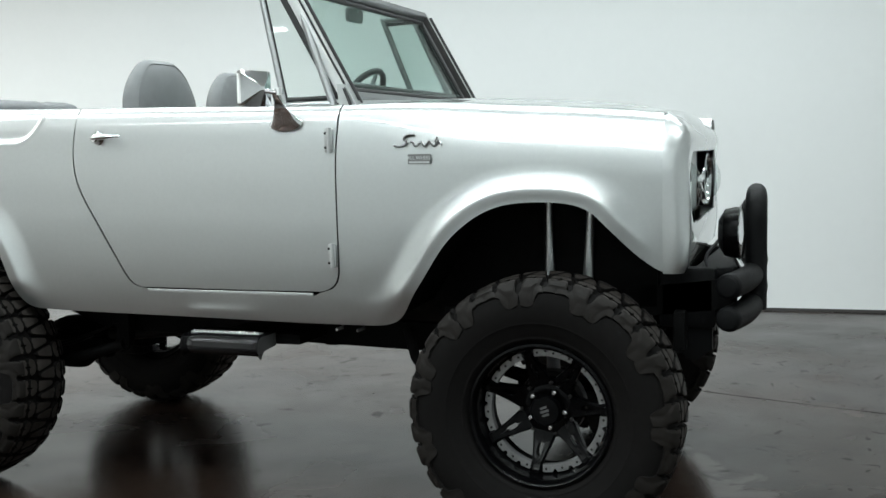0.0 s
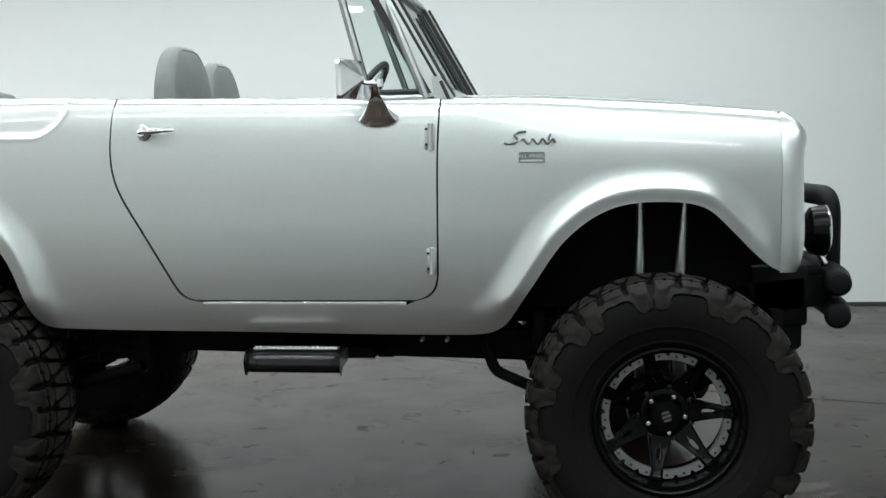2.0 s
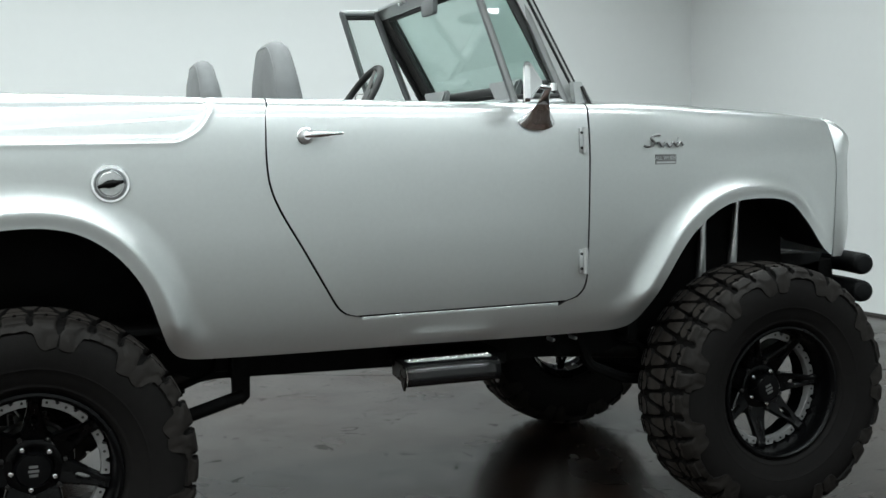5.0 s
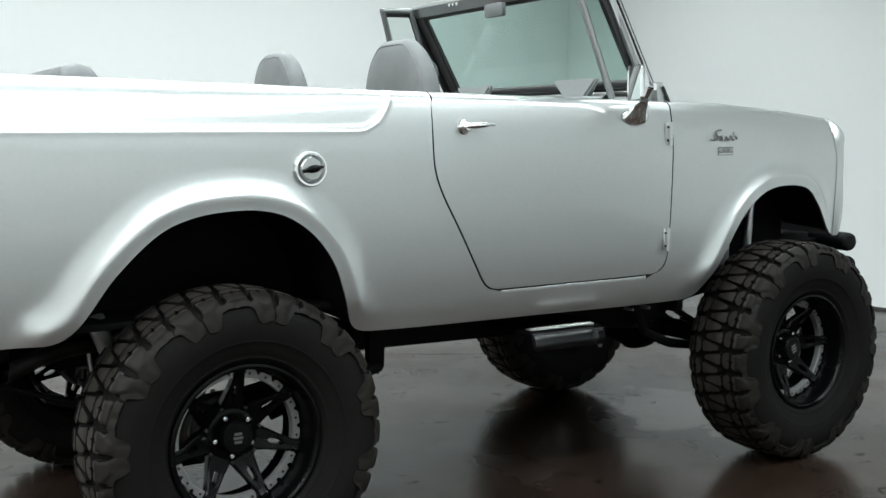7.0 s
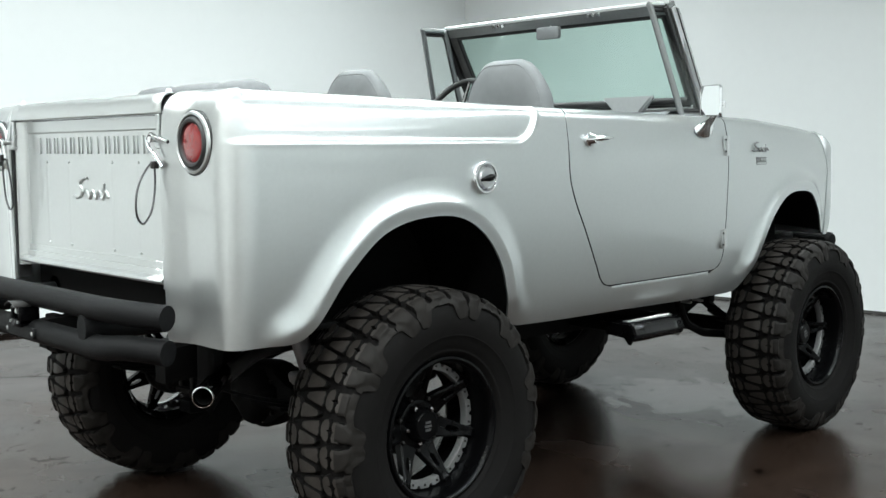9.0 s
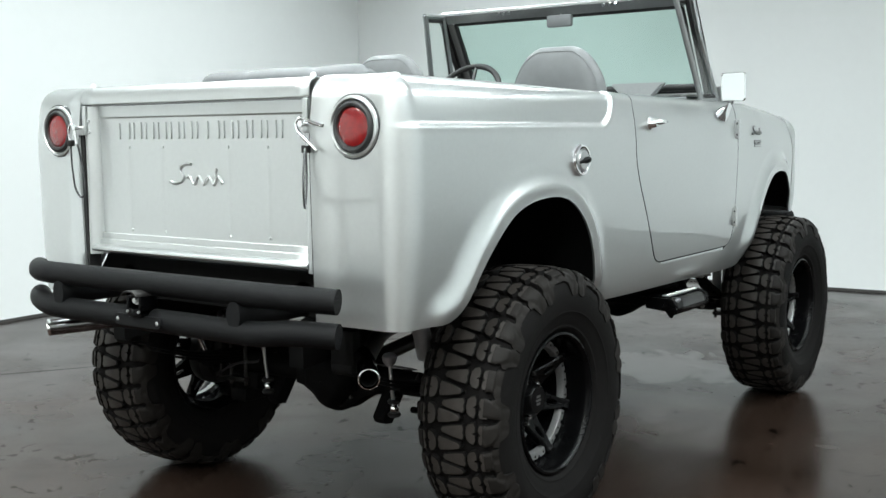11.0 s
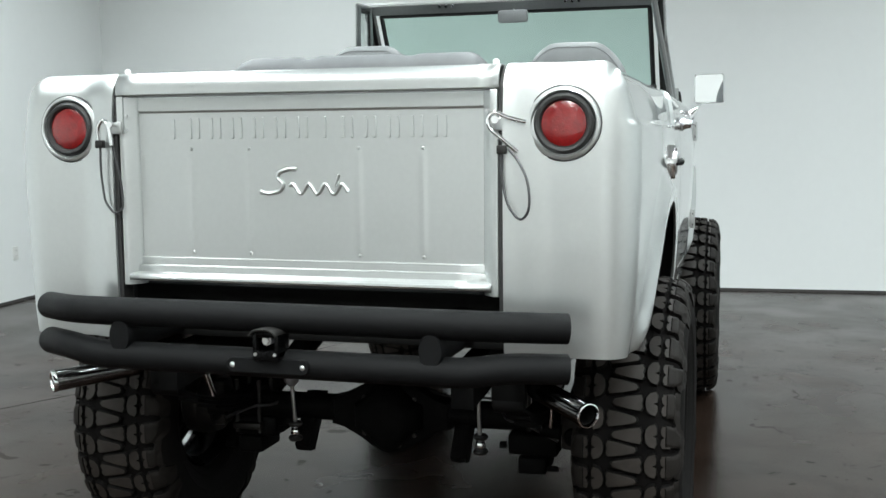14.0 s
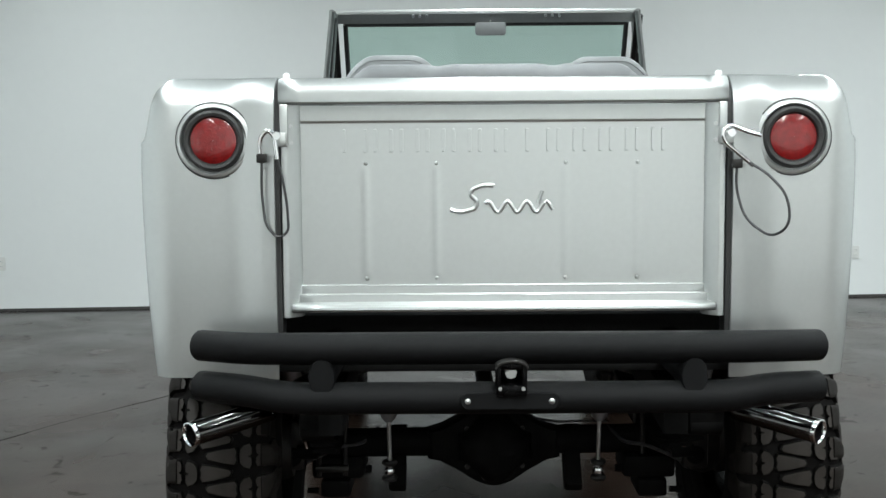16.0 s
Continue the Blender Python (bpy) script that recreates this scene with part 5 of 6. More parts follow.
            for i in range(nc - 1):
                for j in range(nr - 1):
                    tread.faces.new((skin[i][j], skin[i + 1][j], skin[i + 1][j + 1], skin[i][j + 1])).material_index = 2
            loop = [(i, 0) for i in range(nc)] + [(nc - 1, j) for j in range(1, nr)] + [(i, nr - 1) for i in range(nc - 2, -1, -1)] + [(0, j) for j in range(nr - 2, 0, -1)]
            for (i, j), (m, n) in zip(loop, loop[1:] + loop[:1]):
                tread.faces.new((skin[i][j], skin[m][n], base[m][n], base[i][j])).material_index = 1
    for mesh in (bm, tread):
        for v in mesh.verts:
            r = math.hypot(v.co.x, v.co.z)
            k = (0.235 + (r - 0.235) * SHRINK) / r
            v.co = Vector((v.co.x * k, v.co.y * 0.912, v.co.z * k))
    return bm, tread


def build_wheel():
    """The right rear wheel, outer face towards -y, about its own centre."""
    bm = bmesh.new()
    prof = [(0.232, 0.10), (0.225, 0.09), (0.206, 0.07), (0.214, 0.01), (0.221, -0.03), (0.222, -0.09), (0.228, -0.105), (0.237, -0.112), (0.241, -0.118), (0.239, -0.124), (0.231, -0.126), (0.224, -0.121), (0.219, -0.105), (0.217, -0.085), (0.2155, -0.055), (0.2135, -0.030), (0.205, 0.0), (0.200, 0.07), (0.218, 0.09), (0.225, 0.105)]
    lathe(bm, prof, 64, "y", closed=True)
    wheel = part("wheel", bm, BLACK_GLOSS, vehicle, "black seven-spoke alloy wheel with mud tyre")
    carcass, tread = tyre_mesh()
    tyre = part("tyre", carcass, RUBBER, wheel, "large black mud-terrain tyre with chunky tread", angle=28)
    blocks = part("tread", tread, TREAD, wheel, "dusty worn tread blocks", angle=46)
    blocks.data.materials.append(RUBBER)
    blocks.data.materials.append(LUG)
    # hub dish
    bm = bmesh.new()
    lathe(bm, [(0.09, DISH - 0.01), (0.088, DISH - 0.038), (0.075, DISH - 0.046), (0.058, DISH - 0.044), (0.054, DISH - 0.052), (0.052, DISH - 0.085), (0.046, DISH - 0.092), (0.0005, DISH - 0.094)], 40, "y")
    lathe(bm, [(0.10, DISH + 0.03), (0.10, DISH - 0.02), (0.088, DISH - 0.036)], 40, "y")
    hub = part("hub", bm, BLACK_GLOSS, wheel, "black hub with raised centre cap")
    for k in range(3):
        bm = bmesh.new()
        slab(bm, round_rect(0.030 - 0.006 * (k != 1), 0.008, 0.001, 2), 0.0012, pose(0.004 * (k - 1), DISH - 0.0935, 0.011 - 0.012 * k, 0, 20, 180), 0.0003)
        part("cap_mark", bm, BADGE, hub)
    for k in range(7):
        a = radians(4 + 360 / 7 * k)
        # tapered spoke, broad at the hub, with a slot down its middle and a stepped foot on the rim
        bm = bmesh.new()
        for d in (-1, 1):
            legs = [(0.078, 0.0000, 0.0400), (0.100, 0.0000, 0.0370), (0.116, 0.0010, 0.0325), (0.122, 0.0070, 0.0312), (0.138, 0.0080, 0.0275), (0.154, 0.0062, 0.0240), (0.160, 0.0010, 0.0228), (0.178, 0.0000, 0.0195), (0.192, 0.0000, 0.0175), (0.200, 0.0000, 0.0185), (0.211, 0.0000, 0.0185)]
            rows = []
            for r, near, far in legs:
                y = DISH - 0.044 - 0.052 * ease((r - 0.07) / 0.14) - (0.006 if r > 0.195 else 0.0)
                back, rim = y + 0.030, 0.004
                rows.append([(r, d * near, back), (r, d * near, y + (0.005 if near > 0.002 else 0.002)), (r, d * (near + rim * (near > 0.002)), y + 0.001), (r, d * (far - 0.007), y), (r, d * far * 0.97, y + 0.006), (r, d * far, back)])
            vs = grid(bm, [[(x, yy, z) for x, z, yy in row] for row in rows])
            bm.faces.new(vs[0])
            bm.faces.new(vs[-1])
            for p, q in zip(vs, vs[1:]):
                bm.faces.new((p[0], q[0], q[-1], p[-1]))
        bmesh.ops.transform(bm, matrix=Matrix.Rotation(-a, 4, "Y"), verts=bm.verts)
        part("spoke", bm, BLACK_GLOSS, wheel, angle=30)
        # bright milled corner where two spokes meet at the hub
        b0 = a + radians(360 / 7 / 2)
        bm = bmesh.new()
        box(bm, (0.083, DISH - 0.056, -0.0065), (0.094, DISH - 0.040, 0.0065), 0.003)
        bmesh.ops.transform(bm, matrix=Matrix.Rotation(-b0, 4, "Y"), verts=bm.verts)
        part("milled_corner", bm, STEEL_DARK, wheel)
        # bright ring segment between the spokes: two notches in its outer edge, three bolts
        bm = bmesh.new()
        span = radians(39)
        n = 60
        cols = []
        for i in range(n + 1):
            t = i / n
            g = b0 - span / 2 + span * t
            notch = 0.0105 * max(0.0, 1 - (abs(min(abs(t - 0.30), abs(t - 0.70))) / 0.055) ** 4)
            edge = 0.2085 - notch - 0.003 * ease((0.03 - t) / 0.03) - 0.003 * ease((t - 0.97) / 0.03)
            cols.append([(r * math.cos(g), y, r * math.sin(g)) for r, y in ((0.183, DISH - 0.060), (0.183, DISH - 0.084), (0.1845, DISH - 0.0865), (edge - 0.0012, DISH - 0.0865), (edge, DISH - 0.084), (edge, DISH - 0.060))])
        grid(bm, cols)
        part("rim_insert", bm, INSERT, wheel, "bright notched insert")
        for t in (0.09, 0.5, 0.91):
            g = b0 - span / 2 + span * t
            bm = bmesh.new()
            rod(bm, (0.1965 * math.cos(g), DISH - 0.083, 0.1965 * math.sin(g)), (0.1965 * math.cos(g), DISH - 0.0885, 0.1965 * math.sin(g)), 0.0042, n=8)
            part("insert_bolt", bm, STEEL_DARK, wheel)
    for k in range(5):
        g = radians(65 + 72 * k)
        bm = bmesh.new()
        c = Vector((0.063 * math.cos(g), DISH, 0.063 * math.sin(g)))
        rod(bm, c + Vector((0, -0.036, 0)), c + Vector((0, -0.066, 0)), 0.0075, n=6)
        rod(bm, c + Vector((0, -0.066, 0)), c + Vector((0, -0.070, 0)), 0.0045, n=8)
        part("lug_nut", bm, CHROME, wheel, "chrome lug nut")
    # brake drum behind the spokes
    bm = bmesh.new()
    lathe(bm, [(0.0005, DISH), (0.10, DISH + 0.004), (0.114, DISH + 0.014), (0.118, DISH + 0.05), (0.11, DISH + 0.065), (0.0005, DISH + 0.07)], 40, "y")
    part("brake_drum", bm, STEEL_DARK, wheel, "dark brake drum")
    return wheel


wheel = build_wheel()
wheel.matrix_basis = pose(-1.27, -TYRE_Y, 0.497, 0, 20, 1)
for x, s, spin, y, steer in ((1.232, -1, 0, 0.772, 2), (-1.345, 1, 33, 0.772, 2), (1.157, 1, 47, 0.745, 2)):
    copy_thing(wheel, pose(x, s * y, 0.497, 0, spin, steer if s < 0 else 180 + steer))


# ---------------------------------------------------------------- chassis, axles and bumpers
def under(name, bm, material=None, label="", parent=None, smooth=True):
    return part(name, bm, material or UNDER, parent or vehicle, label, smooth)


def chassis():
    for s in (-1, 1):
        bm = bmesh.new()
        pts = [(-2.0, 0.74), (-1.75, 0.76), (-1.45, 0.80), (-1.05, 0.79), (-0.75, 0.69), (0.75, 0.66), (0.95, 0.74), (1.30, 0.80), (1.80, 0.86)]
        rows = []
        for x, z in pts:
            h = 0.052
            rows.append([(x, s * 0.40, z - h), (x, s * 0.46, z - h), (x, s * 0.46, z + h), (x, s * 0.40, z + h), (x, s * 0.40, z - h)])
        vs = grid(bm, rows)
        bm.faces.new(vs[0][:4])
        bm.faces.new(vs[-1][:4])
        under("frame_rail", bm, None, "black chassis rail", smooth=False)
    for x, z in ((-1.6, 0.835), (-0.6, 0.66), (0.25, 0.64), (0.85, 0.70), (1.70, 0.86)):
        bm = bmesh.new()
        box(bm, (x - 0.03, -0.40, z - 0.04), (x + 0.03, 0.40, z + 0.04), 0.006)
        under("cross_member", bm, None, "black cross member")
    # gearbox, driveshafts, tank
    bm = bmesh.new()
    lathe(bm, [(0.0005, 0.72), (0.12, 0.70), (0.16, 0.55), (0.13, 0.25), (0.15, 0.12), (0.13, -0.12), (0.06, -0.2), (0.0005, -0.21)], 20, "x", (0, 0.02, 0.68))
    under("gearbox", bm, STEEL_DARK, "dark cast gearbox")
    for a, b in (((-0.2, 0.02, 0.62), (-1.10, 0.0, 0.52)), ((0.1, -0.06, 0.62), (1.12, -0.05, 0.52))):
        bm = bmesh.new()
        rod(bm, a, b, 0.032, n=14)
        under("driveshaft", bm, STEEL_DARK, "dark driveshaft")


def axle(x, offset, lead, span):
    bm = bmesh.new()
    rod(bm, (x, -0.66, 0.49), (x, 0.66, 0.49), 0.045, n=16)
    tube = under("axle", bm, None, "black solid axle")
    # pumpkin: broad at the tubes, drawn down to a blunt tip, with a domed cover
    bm = bmesh.new()
    half = [(0.0, 0.118), (0.07, 0.112), (0.11, 0.082), (0.17, 0.052), (0.205, 0.043), (0.205, -0.043), (0.17, -0.050), (0.11, -0.082), (0.06, -0.115), (0.025, -0.129), (0.0, -0.132)]
    ring = half + [(-y, z) for y, z in half[-2:0:-1]]
    layers = ((0.24, 0.16, 0.30), (0.20, 0.24, 0.40), (0.10, 0.45, 0.72), (0.055, 0.92, 0.97), (0.03, 1.0, 1.0), (-0.035, 1.0, 1.0), (-0.05, 0.93, 0.97), (-0.058, 0.56, 0.90), (-0.085, 0.54, 0.86), (-0.115, 0.46, 0.72), (-0.130, 0.30, 0.46), (-0.134, 0.02, 0.02))
    grid(bm, [[(x + lead * d, offset + a * y, 0.487 + b * z) for y, z in ring + ring[:1]] for d, a, b in layers])
    bmesh.ops.remove_doubles(bm, verts=bm.verts, dist=0.0005)
    under("differential", bm, None, "black differential housing", tube)
    for k in range(10):
        a = k * math.tau / 10
        bm = bmesh.new()
        rod(bm, (x - lead * 0.055, offset + 0.105 * math.cos(a), 0.483 + 0.100 * math.sin(a)), (x - lead * 0.066, offset + 0.105 * math.cos(a), 0.483 + 0.100 * math.sin(a)), 0.008, n=6)
        under("cover_bolt", bm, STEEL_DARK, "", tube)
    for s in (-1, 1):
        bm = bmesh.new()
        lathe(bm, [(0.0005, s * 0.62), (0.10, s * 0.62), (0.112, s * 0.66), (0.10, s * 0.70)], 28, "y", (x, 0, 0.49))
        under("backing_plate", bm, STEEL_DARK, "dark brake backing plate", tube)
        # leaf spring pack, arched, with eyes and shackle
        for leaf in range(4):
            bm = bmesh.new()
            reach = (0.60 - 0.12 * leaf) * span
            rows = []
            for u in np.linspace(-1, 1, 15):
                xx = x + u * reach
                z = 0.535 + 0.135 * (u * reach / (0.60 * span)) ** 2 - 0.012 * leaf
                rows.append([(xx, s * 0.50 - 0.032, z), (xx, s * 0.50 + 0.032, z), (xx, s * 0.50 + 0.032, z + 0.010), (xx, s * 0.50 - 0.032, z + 0.010), (xx, s * 0.50 - 0.032, z)])
            vs = grid(bm, rows)
            bm.faces.new(vs[0][:4])
            bm.faces.new(vs[-1][:4])
            under("spring_leaf", bm, None, "black leaf spring", tube, smooth=False)
        for u in (-0.60 * span, 0.60 * span):
            bm = bmesh.new()
            rod(bm, (x + u, s * 0.50 - 0.04, 0.68), (x + u, s * 0.50 + 0.04, 0.68), 0.024, n=14)
            box(bm, (x + u - 0.02, s * 0.50 - 0.046, 0.67), (x + u + 0.02, s * 0.50 + 0.046, 0.80), 0.006)
            under("shackle", bm, None, "black spring shackle", tube)
        bm = bmesh.new()
        box(bm, (x - 0.07, s * 0.50 - 0.05, 0.415), (x + 0.07, s * 0.50 + 0.05, 0.435), 0.004)
        for dx in (-0.05, 0.05):
            for dy in (-0.04, 0.04):
                rod(bm, (x + dx, s * 0.50 + dy, 0.40), (x + dx, s * 0.50 + dy, 0.58), 0.008, n=8)
        under("spring_plate", bm, STEEL_DARK, "spring plate with bolts", tube)
    # the axle stands a little askew under the body
    tube.matrix_basis = pose(x, -0.80, 0) @ pose(0, 0, 0, 0, 0, 2.7) @ pose(-x, 0.80, 0)


def shock(a, b, material, label):
    a, b = Vector(a), Vector(b)
    bm = bmesh.new()
    rod(bm, a, a.lerp(b, 0.55), 0.030, n=16)
    ob = under("shock_absorber", bm, material, label)
    bm = bmesh.new()
    rod(bm, a.lerp(b, 0.5), b, 0.011, n=10)
    under("shaft", bm, CHROME, "bright shaft", ob)
    bm = bmesh.new()
    rod(bm, b + Vector((0, -0.03, 0)), b + Vector((0, 0.03, 0)), 0.022, n=12)
    under("eye", bm, None, "", ob)


chassis()
axle(-1.27, 0.0, 1, 1.0)
axle(1.235, 0.12, -1, 0.68)
SHOCK_GREY = mat("grey_shock_paint", (0.25, 0.25, 0.26), 0.35, 0.4, grain=0.1, grain_scale=60)
for s in (-1, 1):
    shock((-1.62, s * 0.60, 0.86), (-1.47, s * 0.56, 0.50), SHOCK_GREY, "grey rear shock absorber")
    # twin bright shocks above the front wheel
    for x, tip in ((1.167, 1.166), (1.322, 1.300)):
        bm = bmesh.new()
        rod(bm, (x, s * 0.492, 1.20), (tip, s * 0.472, 0.82), 0.0125, 0.021, n=14)
        ob = under("shock_absorber", bm, ALU, "slim bright front shock absorber")
        bm = bmesh.new()
        rod(bm, (tip, s * 0.472, 0.83), (tip + 0.01, s * 0.465, 0.50), 0.024, n=14)
        under("body", bm, SHOCK_GREY, "", ob)
    # coil-over deeper in the arch
    bm = bmesh.new()
    path = [(1.02 + 0.035 * math.cos(k * 0.6), s * 0.42 + 0.035 * math.sin(k * 0.6), 1.12 - 0.004 * k) for k in range(70)]
    sweep(bm, path, 0.006, 6)
    ob = under("bump_spring", bm, STEEL_DARK, "dark coil spring")
    bm = bmesh.new()
    rod(bm, (1.02, s * 0.42, 1.16), (1.02, s * 0.42, 0.80), 0.022, n=12)
    under("core", bm, BLACK_GLOSS, "", ob)
    # bright drop links behind the rear axle, with rubber washers at the foot
    y = s * 0.319
    bm = bmesh.new()
    rod(bm, (-1.415, y, 0.60), (-1.392, y - s * 0.002, 0.42), 0.0068, n=10)
    link = under("drop_link", bm, ALU, "bright sway bar drop link")
    bm = bmesh.new()
    lathe(bm, [(0.0005, 0.578), (0.012, 0.578), (0.024, 0.592), (0.027, 0.612), (0.020, 0.622), (0.0005, 0.624)], 16, "z", (-1.415, y, 0))
    under("cup", bm, SHOCK_GREY, "grey cup", link)
    bm = bmesh.new()
    lathe(bm, [(0.0005, 0.432), (0.012, 0.431), (0.016, 0.424), (0.017, 0.413), (0.012, 0.405), (0.0005, 0.404)], 14, "z", (-1.392, y, 0))
    under("rod_end", bm, CHROME, "bright rod end", link)
    for z in (0.444, 0.396):
        bm = bmesh.new()
        lathe(bm, [(0.0005, z + 0.009), (0.020, z + 0.008), (0.025, z), (0.020, z - 0.008), (0.0005, z - 0.009)], 16, "z", (-1.392, y, 0))
        under("washer", bm, SEAL_GAP_BLACK, "black rubber washer", link)
    # plates that slope back and down from the axle, inboard of the links
    bm = bmesh.new()
    slab(bm, [(-1.22, 0.52), (-1.28, 0.535), (-1.395, 0.372), (-1.385, 0.352), (-1.345, 0.346)], 0.052, pose(0, s * 0.270, 0), 0.003)
    under("link_bracket", bm, None, "black sloping link bracket", smooth=False)
    # spring foot with the lower shock mount, and the brake caliper outboard of it
    bm = bmesh.new()
    box(bm, (-1.37, min(s * 0.40, s * 0.56), 0.385), (-1.19, max(s * 0.40, s * 0.56), 0.455), 0.012)
    box(bm, (-1.40, min(s * 0.44, s * 0.53), 0.335), (-1.25, max(s * 0.44, s * 0.53), 0.39), 0.010)
    rod(bm, (-1.36, s * 0.395, 0.415), (-1.36, s * 0.375, 0.415), 0.012, n=6)
    rod(bm, (-1.40, s * 0.535, 0.36), (-1.40, s * 0.57, 0.36), 0.010, n=8)
    under("spring_foot", bm, None, "black spring foot with bolts")
    bm = bmesh.new()
    box(bm, (-1.40, min(s * 0.575, s * 0.655), 0.42), (-1.33, max(s * 0.575, s * 0.655), 0.575), 0.014)
    caliper = under("brake_caliper", bm, STEEL_DARK, "dark cast brake caliper")
    bm = bmesh.new()
    lathe(bm, [(0.0005, -1.412), (0.024, -1.411), (0.029, -1.405), (0.029, -1.39)], 20, "x", (0, s * 0.615, 0.465))
    under("piston_cap", bm, UNDER, "", caliper)
    bm = bmesh.new()
    sweep(bm, bend([(-1.40, s * 0.57, 0.45), (-1.41, s * 0.52, 0.475), (-1.40, s * 0.46, 0.50), (-1.38, s * 0.40, 0.50), (-1.30, s * 0.36, 0.53)], 0.03), 0.0055, 8)
    under("brake_hose", bm, WIRE, "thin black brake hose", caliper)
    bm = bmesh.new()
    slab(bm, [(-0.655, 0.72), (-0.595, 0.72), (-0.600, 0.585), (-0.625, 0.560), (-0.655, 0.585)], 0.045, pose(0, s * 0.55, 0), 0.004)
    rod(bm, (-0.62, s * 0.55, 0.592), (-1.04, s * 0.55, 0.475), 0.022, n=14)
    under("traction_bar", bm, None, "black traction bar")
    bm = bmesh.new()
    sweep(bm, bend([(0.62, s * 0.50, 0.70), (0.66, s * 0.52, 0.58), (0.80, s * 0.52, 0.52), (1.05, s * 0.5, 0.48)], 0.03), 0.020, 8)
    under("radius_arm", bm, None, "black radius arm")
# wiring along the axle
bm = bmesh.new()
sweep(bm, bend([(-1.30, -0.12, 0.56), (-1.33, -0.20, 0.552), (-1.33, -0.28, 0.556), (-1.31, -0.36, 0.548)], 0.03), 0.004, 8)
under("axle_cable", bm, WIRE, "thin black cable over the axle")


def exhaust(s):
    path = bend([(-0.6, s * 0.30, 0.66), (-1.25, s * 0.34, 0.74), (-1.70, s * 0.52, 0.765), (-1.89, s * 0.62, 0.72)], 0.1)
    bm = bmesh.new()
    sweep(bm, path, 0.026, 14)
    pipe = under("exhaust_pipe", bm, STEEL_DARK, "dark exhaust pipe with a chrome tip")
    a, b = Vector((-1.87, s * 0.592, 0.728)), Vector((-2.055, s * 0.768, 0.706))
    d = (b - a).normalized()
    turn = Matrix.Translation(a) @ d.to_track_quat("Z", "Y").to_matrix().to_4x4()
    length = (b - a).length
    bm = bmesh.new()
    lathe(bm, [(0.022, 0.0), (0.029, 0.012), (0.0305, 0.03), (0.0305, length - 0.004), (0.029, length), (0.0265, length - 0.004), (0.0255, 0.02)], 32, "z")
    bmesh.ops.transform(bm, matrix=turn, verts=bm.verts)
    tip = under("exhaust_tip", bm, DARK_CHROME, "dark chrome exhaust tip with a bright rim", pipe)
    bm = bmesh.new()
    lathe(bm, [(0.0306, length - 0.010), (0.0318, length - 0.006), (0.0312, length + 0.001), (0.0285, length + 0.002), (0.0262, length - 0.003)], 32, "z")
    bmesh.ops.transform(bm, matrix=turn, verts=bm.verts)
    under("rim", bm, CHROME, "bright rolled rim", tip)
    bm = bmesh.new()
    lathe(bm, [(0.0252, length - 0.008), (0.0246, 0.03), (0.0005, 0.03)], 32, "z")
    bmesh.ops.transform(bm, matrix=turn, verts=bm.verts)
    under("bore", bm, UNDER, "sooty inside of the tip", pipe)


for s in (-1, 1):
    exhaust(s)


